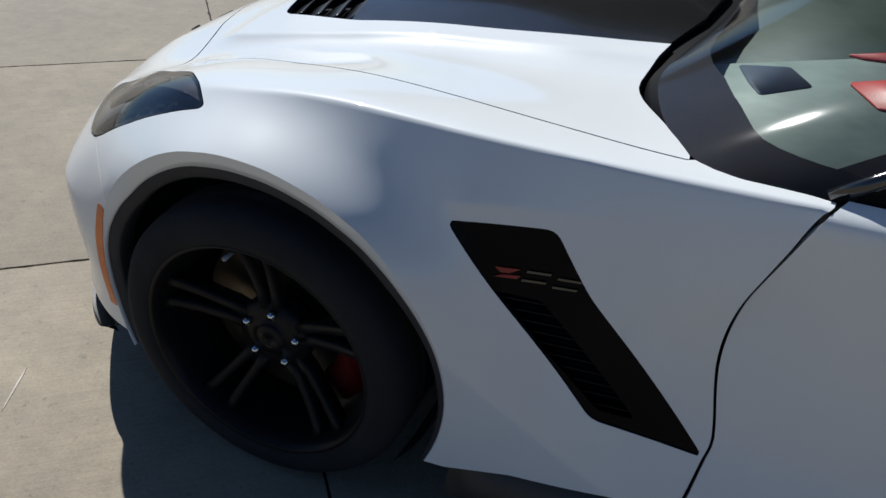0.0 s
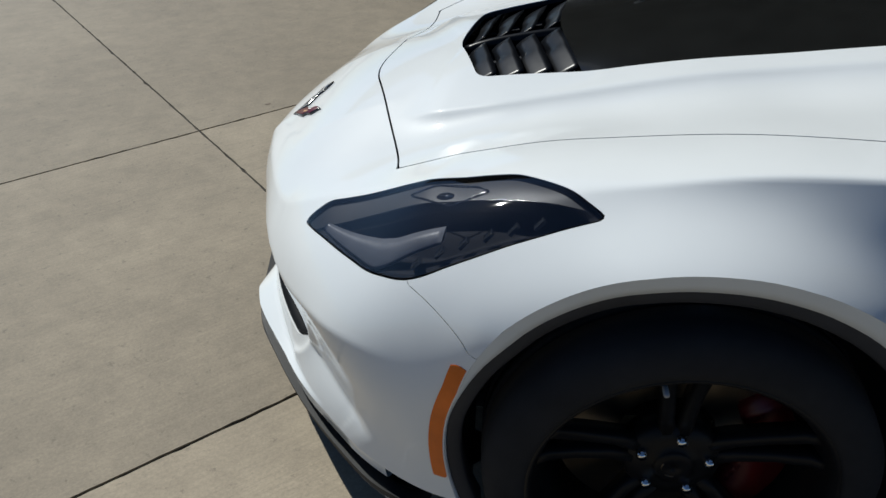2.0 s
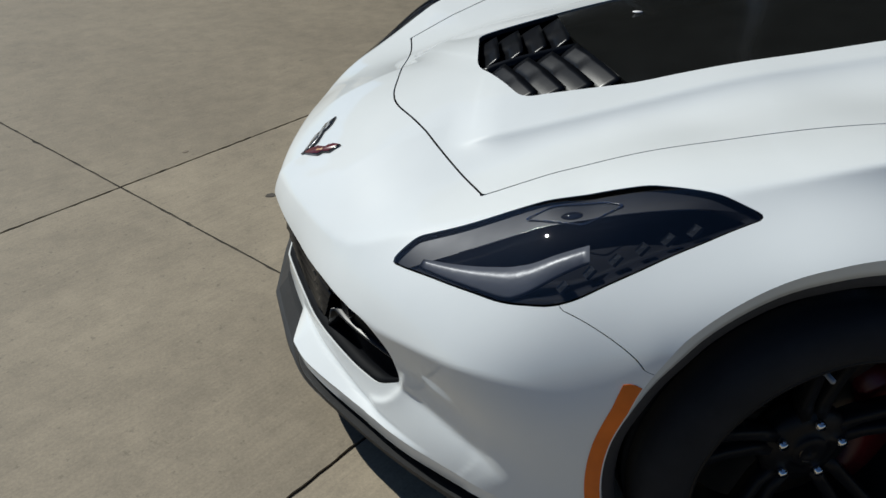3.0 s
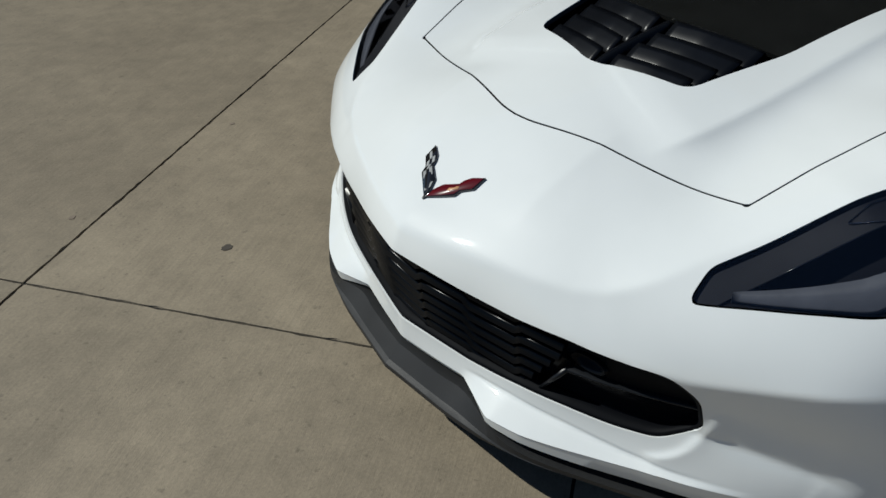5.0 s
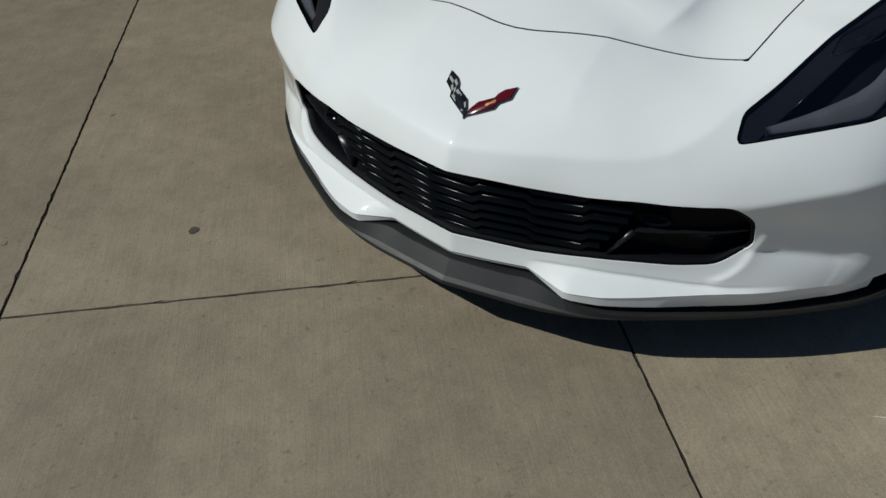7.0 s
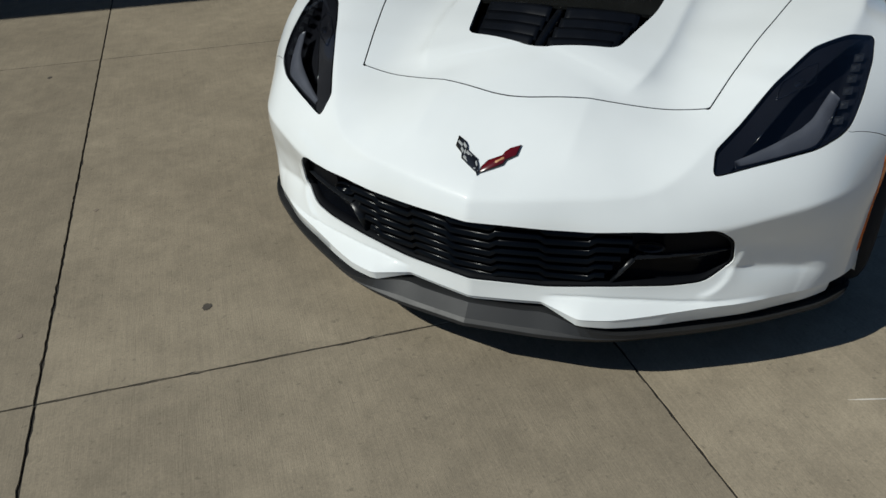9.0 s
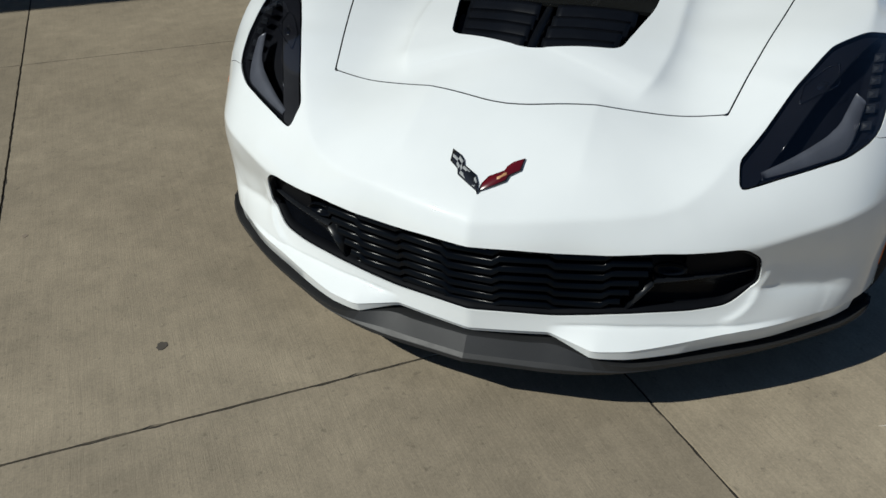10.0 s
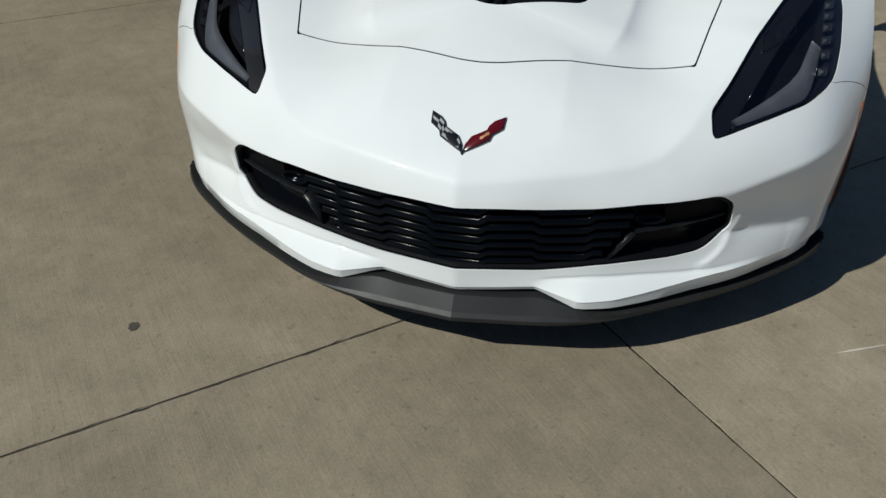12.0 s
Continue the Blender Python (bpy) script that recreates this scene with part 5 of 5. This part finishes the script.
SCREEN_BASE = spline([(0.69, 0, 0.912), (0.665, 0.18, 0.902), (0.625, 0.33, 0.884), (0.597, 0.45, 0.867), (0.618, 0.57, 0.862), (0.66, 0.69, 0.866), (0.71, 0.773, 0.871), (0.78, 0.816, 0.877), (0.88, 0.840, 0.886)], 64)


def screen(u, v):
    """Windscreen: u across from the driver's side, v from the cowl up to the roof."""
    s = 2 * u - 1
    k = min(63.999, abs(s) * 64)
    a, b = SCREEN_BASE[int(k)], SCREEN_BASE[int(k) + 1]
    q = a + (b - a) * (k - int(k))
    low = Vector((q[0], math.copysign(q[1], s), q[2]))
    high = Vector((1.42 + 0.10 * s * s, 0.77 * s, 1.205 - 0.045 * s * s))
    q = low.lerp(high, v)
    q.z += 0.095 * math.sin(math.pi * v) * (1 - 0.4 * abs(s))
    return q


verts, faces = net(screen, 64, 16)
windscreen = mesh_object("windscreen", verts, [q[::-1] for q in faces], SCREEN, car, "clear curved windscreen")
windscreen.visible_shadow = False
# black border inside the glass, deepest at the lower corners
def border_depth(u):
    return np.interp(min(u, 1 - u), [0, 0.10, 0.16, 0.225, 0.29, 0.356, 0.43, 0.5], [0.10, 0.10, 0.115, 0.115, 0.092, 0.055, 0.018, 0.012])


BORDERS = (lambda a, b: (0.030 * a, lerp(border_depth(0.0), 0.93, b)), lambda a, b: (lerp(0.970, 1.0, a), lerp(border_depth(0.0), 0.93, b)),
           lambda a, b: (a, border_depth(a) * b), lambda a, b: (a, lerp(0.93, 1.0, b)))
for strip in BORDERS:
    verts, faces = net(lambda a, b: screen(*strip(a, b)) - Vector((0, 0, 0.004)), 48, 8)
    mesh_object("screen_border", verts, faces, FRIT, windscreen)


def greenhouse(u, v):
    """Roof and hatch: u along from the windscreen to the tail, v across."""
    s = 2 * v - 1
    z = np.interp(u, [0, 0.25, 0.5, 0.75, 1.0], [1.205, 1.235, 1.205, 1.11, 0.985])
    x = lerp(1.42, 3.12, u)
    w = np.interp(u, [0, 0.3, 0.6, 1.0], [0.77, 0.76, 0.68, 0.55])
    return Vector((x + 0.10 * s * s * (1 - u), w * s, z - 0.045 * abs(s) ** 2.5))


verts, faces = net(lambda a, b: greenhouse(a * 0.42, b), 16, 20)
mesh_object("roof", verts, [q[::-1] for q in faces], GLOSS_BLACK, car, "black roof panel")
verts, faces = net(lambda a, b: greenhouse(0.425 + a * 0.575, b), 16, 20)
mesh_object("rear_hatch", verts, [q[::-1] for q in faces], HATCH_GLASS, car, "dark hatch glass")
for side in (1, -1):
    def side_window(u, v):
        base = Vector((lerp(0.92, 2.5, u), -side * lerp(0.838, 0.765, u), lerp(0.889, 0.965, u)))
        k = np.interp(u, [0, 0.38, 1.0], [0.02, 0.10, 0.50])
        top = greenhouse(k, 0.0 if side > 0 else 1.0)
        if u < 0.36:
            edge = screen(0.0 if side > 0 else 1.0, min(1.0, 0.02 + u / 0.36 * 0.98))
            top = edge
        return base.lerp(top, v)

    verts, faces = net(lambda a, b: side_window(lerp(0.0, 0.20, a), b) - Vector((0, 0.004 * side, 0)), 10, 8)
    mesh_object("corner_trim", verts, faces if side > 0 else [q[::-1] for q in faces], MATTE_BLACK, car, "black corner trim of the door glass")
    verts, faces = net(lambda a, b: side_window(lerp(0.20, 1.0, a), b), 26, 8)
    win = mesh_object("side_window", verts, faces if side > 0 else [q[::-1] for q in faces], SCREEN, car, "clear door glass")
    path = [tuple(screen(0.0 if side > 0 else 1.0, t)) for t in np.linspace(0.02, 1, 14)] + [tuple(greenhouse(t, 0.0 if side > 0 else 1.0)) for t in np.linspace(0.04, 0.9, 16)]
    verts, faces = sweep(path, [(-0.007, -0.02), (0.007, -0.02), (0.008, 0.002), (0.0, 0.006), (-0.008, 0.002)])
    mesh_object("roof_pillar", verts, faces, GLOSS_BLACK, car)
    verts, faces = net(lambda a, b: Vector((lerp(1.95, 3.45, a), -side * lerp(0.83 - 0.18 * a, 0.50, b), lerp(np.interp(a, [0, 0.5, 1], [0.93, 0.97, 0.915]), np.interp(a, [0, 0.5, 1], [1.10, 1.02, 0.93]), b))), 20, 6)
    mesh_object("rear_deck_side", verts, faces if side < 0 else [q[::-1] for q in faces], WHITE, car)
    # door mirror on its stalk
    c = Vector((1.21, -0.985 * side, 0.985))
    ring = [c + Vector(q) for q in ((-0.05, -0.10, -0.05), (0.05, -0.10, -0.05), (0.05, 0.09, -0.055), (-0.05, 0.09, -0.045))]
    part("door_mirror", bevelled(*prism(ring, (0.01, 0, 0.115)), 0.028, 3), WHITE, car, "white door mirror")
    ring = [Vector((1.17, -0.84 * side, 0.895)), Vector((1.25, -0.84 * side, 0.895)), Vector((1.24, -0.93 * side, 0.955)), Vector((1.18, -0.93 * side, 0.955))]
    part("mirror_stalk", bevelled(*prism(ring, (0, 0, 0.028)), 0.006, 2), SATIN_BLACK, car)
verts, faces = net(lambda a, b: Vector((3.56 + 0.02 * math.sin(math.pi * b), lerp(-0.83, 0.83, a), lerp(0.30, 0.90, b))), 20, 8)
mesh_object("rear_fascia", verts, faces, WHITE, car)
verts, faces = net(lambda a, b: Vector((lerp(3.05, 3.57, a), lerp(-0.52, 0.52, b), 0.985 - 0.085 * a + 0.02 * a * a)), 8, 10)
mesh_object("rear_deck", verts, faces, WHITE, car)

# cowl, dashboard, seats, wheel and floor inside the cabin
def cowl(a, b):
    """Wiper trough: from under the hood's rear edge to just inside the foot of the glass."""
    y = lerp(-0.77, 0.77, a)
    x1, z1 = (np.interp(abs(y), SCREEN_BASE[:, 1], SCREEN_BASE[:, k]) for k in (0, 2))
    return Vector((lerp(0.50 + 0.20 * abs(2 * a - 1) ** 2.2, x1 + 0.006, b), y, np.interp(b, [0, 0.3, 1], [0.80, z1 - 0.03, z1 - 0.008])))


verts, faces = net(cowl, 40, 6)
mesh_object("cowl", verts, faces, MATTE_BLACK, car, "black wiper cowl")
outline = spline([(0.73, 0.75), (0.65, 0.66), (0.60, 0.45), (0.625, 0.30), (0.675, 0.0), (0.625, -0.30), (0.60, -0.45), (0.65, -0.66), (0.73, -0.75)], 40)
ring = [Vector((x, y, 0.857 + 0.08 * (x - 0.7))) for x, y in outline] + [Vector((1.22, -0.71, 0.8986)), Vector((1.22, 0.71, 0.8986))]
part("dashboard", bevelled(*prism(ring, (0, 0, -0.16)), 0.010, 2), DASH_DIM, car, "dashboard with its dim green-grey look painted in")
def on_dash(name, points, lift, thick, radius, material, label=""):
    """A flat piece lying on the dashboard's sloping top."""
    ring = [Vector((x, y, 0.857 + lift + 0.08 * (x - 0.7))) for x, y in rounded(points, radius)]
    part(name, bevelled(*prism(ring, (0, 0, thick)), 0.0015, 2), material, car, label)


# sunlit part of the dashboard, its brightness painted in as pale grey
on_dash("dash_pad", [(0.70, -0.315), (0.63, -0.35), (0.615, -0.46), (0.635, -0.58), (0.67, -0.68), (0.74, -0.745), (0.82, -0.765), (1.18, -0.76), (1.18, -0.06), (0.992, -0.159)], 0.0005, 0.008, 0.01, DASH_LIT, "sunlit part of the dashboard, painted pale grey")
# flat blue-grey patch that stands in for a reflection in the windscreen
on_dash("dash_speaker", [(0.722, -0.318), (0.816, -0.293), (0.861, -0.388), (0.774, -0.465), (0.750, -0.409)], 0.0086, 0.002, 0.012, REFLECTION_BLUE, "blue-grey patch on the dashboard that paints in a reflection")
on_dash("dash_trim", [(0.92, -0.348), (1.10, -0.24), (1.10, -0.475), (0.966, -0.462)], 0.0086, 0.005, 0.008, SEAT_RED, "red leather dashboard trim")
on_dash("dash_trim", [(0.916, -0.185), (1.10, -0.085), (1.10, -0.20), (0.948, -0.197)], 0.0086, 0.005, 0.006, SEAT_RED, "red leather dashboard trim")
path = [(1.36 + 0.05 * math.sin(a), -0.37 + 0.18 * math.cos(a), 0.83 + 0.17 * math.sin(a)) for a in np.linspace(0, 2 * math.pi, 40, endpoint=False)]
verts, faces = sweep(path, [(0.013 * math.cos(b), 0.013 * math.sin(b)) for b in np.linspace(0, 2 * math.pi, 8, endpoint=False)], closed=True)
steering = mesh_object("steering_wheel", verts, faces, SATIN_BLACK, car)
part("steering_hub", bevelled(*box(1.37, -0.37, 0.83, 0.04, 0.14, 0.10), 0.012, 2), SATIN_BLACK, steering)
for side in (1, -1):
    ring = [Vector(q) for q in ((1.45, -0.62, 0.42), (1.95, -0.62, 0.36), (1.95, -0.62, 0.50), (1.45, -0.62, 0.54))]
    cushion = part("seat", bevelled(*prism([Vector((q.x, q.y * side, q.z)) for q in ring], (0, 0.50 * side, 0)), 0.05, 4), SEAT_RED, car, "red leather bucket seat")
    ring = [Vector(q) for q in ((1.86, -0.62, 0.46), (1.98, -0.62, 0.46), (2.20, -0.62, 1.02), (2.10, -0.62, 1.06))]
    part("backrest", bevelled(*prism([Vector((q.x, q.y * side, q.z)) for q in ring], (0, 0.50 * side, 0)), 0.04, 4), SEAT_RED, cushion)
    ring = [Vector(q) for q in ((0.95, -0.80, 0.42), (1.95, -0.80, 0.42), (1.95, -0.78, 0.87), (0.95, -0.78, 0.85))]
    part("door_card", bevelled(*prism([Vector((q.x, q.y * side, q.z)) for q in ring], (0, 0.05 * side, 0)), 0.012, 2), SEAT_RED, car, "red door lining")
part("floor_pan", bevelled(*box(1.35, 0, 0.15, 4.1, 1.16, 0.06), 0.01, 1), LINER, car)
part("floor_pan", bevelled(*box(1.37, 0, 0.17, 1.86, 1.72, 0.08), 0.01, 1), LINER, car)
part("bulkhead", bevelled(*box(0.86, 0, 0.52, 0.08, 1.60, 0.64), 0.01, 1), LINER, car)
part("engine_block", bevelled(*box(0.05, 0, 0.42, 1.1, 0.80, 0.42), 0.05, 2), LINER, car)
part("rear_bulkhead", bevelled(*box(2.25, 0, 0.55, 0.06, 1.56, 0.70), 0.01, 1), LINER, car)

# ---- unseen open shelter, added: its roof throws the long shadow and darkens reflections ----
shelter = new("shelter")
tagged(shelter, "unseen dark flat-roofed shelter on grey posts, added beside the paving", "shelter")


def grid_point(u, v, z):
    return ALONG * u + ACROSS * v + Vector((0, 0, z))


ring = [grid_point(u, v, 5.2) for u, v in ((-20, 3.11), (14, 3.11), (14, 12.5), (-20, 12.5))]
part("roof", bevelled(*prism(ring, (0, 0, 0.22)), 0.01, 1), SHELTER_DARK, shelter, smooth=False)
for u, v in ((-1.62, 4.55), (3.2, 4.55), (-6.6, 4.55), (-1.62, 11.0), (3.2, 11.0), (-6.6, 11.0)):
    ring = [grid_point(u + a, v + b, 0.012) for a, b in ((-0.06, -0.06), (0.06, -0.06), (0.06, 0.06), (-0.06, 0.06))]
    post = part("post", bevelled(*prism(ring, (0, 0, 5.19)), 0.006, 2), POST_GREY, shelter, "pale grey square post", smooth=False)
    ring = [grid_point(u + a, v + b, 0.0) for a, b in ((-0.12, -0.12), (0.12, -0.12), (0.12, 0.12), (-0.12, 0.12))]
    part("base_plate", bevelled(*prism(ring, (0, 0, 0.014)), 0.003, 1), POST_GREY, post, smooth=False)
ring = [grid_point(u, v, 0.0) for u, v in ((-20, 12.3), (14, 12.3), (14, 12.5), (-20, 12.5))]
part("back_wall", bevelled(*prism(ring, (0, 0, 5.19)), 0.01, 1), SHELTER_DARK, shelter, smooth=False)

# ---- marks on the paving ----
def blot(name, x, y, rx, ry, turn, seed, material, label):
    rnd = random.Random(seed)
    ring = []
    for k in range(22):
        a = 2 * math.pi * k / 22
        r = 1 + 0.16 * rnd.uniform(-1, 1)
        px, py = rx * r * math.cos(a), ry * r * math.sin(a)
        ring.append(Vector((x + px * math.cos(turn) - py * math.sin(turn), y + px * math.sin(turn) + py * math.cos(turn), 0.0004)))
    return tagged(mesh_object(name, *prism(ring, (0, 0, 0.0012)), material, smooth=False), label, name.replace("_", " "))


STAIN = plastic("oil_stain", (0.06, 0.052, 0.042), 0.85, 0.05, 0.5, 90)
CHALK = plastic("chalk", (0.55, 0.51, 0.44), 0.95, 0.03, 0.6, 300)
blot("oil_spot", -0.969, 0.834, 0.018, 0.014, 0.4, 3, STAIN, "small round dark oil spot on the concrete")
blot("oil_spot", -1.30, 1.25, 0.012, 0.009, 0.9, 5, FAINT, "faint brown spot on the concrete")
blot("oil_spot", -0.62, 1.62, 0.011, 0.009, 0.2, 8, FAINT, "faint brown spot on the concrete")
blot("oil_spot", 0.43, 2.97, 0.016, 0.011, 0.5, 9, STAIN, "small dark oil spot on the concrete")
blot("chalk_scratch", -0.650, -1.01, 0.075, 0.0022, math.radians(-65), 4, CHALK, "thin pale scratch on the concrete")


# pieces of the grille and of the hood vent belong to those parts
car_parts = [ob for ob in bpy.data.objects if ob.parent == car]


def first(name):
    return next(ob for ob in car_parts if ob.name == name)


GATHER = {"grille_frame": ("grille_bar", "grille_web", "grille_backing", "duct_fin", "duct_shelf", "duct_pocket", "duct_blank", "lamp_bowl"),
          "hood_insert": ("louvre", "vent_spine", "vent_tray"), "front_bumper": ("bumper_lip", "side_marker"), "dashboard": ("dash_pad", "dash_speaker", "dash_trim")}
for holder, names in GATHER.items():
    keeper = first(holder)
    for ob in car_parts:
        if ob.name.split(".")[0] in names:
            ob.parent = keeper
first("grille_frame")["label"] = "gloss black front grille with stepped bars"
first("front_bumper")["label"] = "glossy white front bumper"
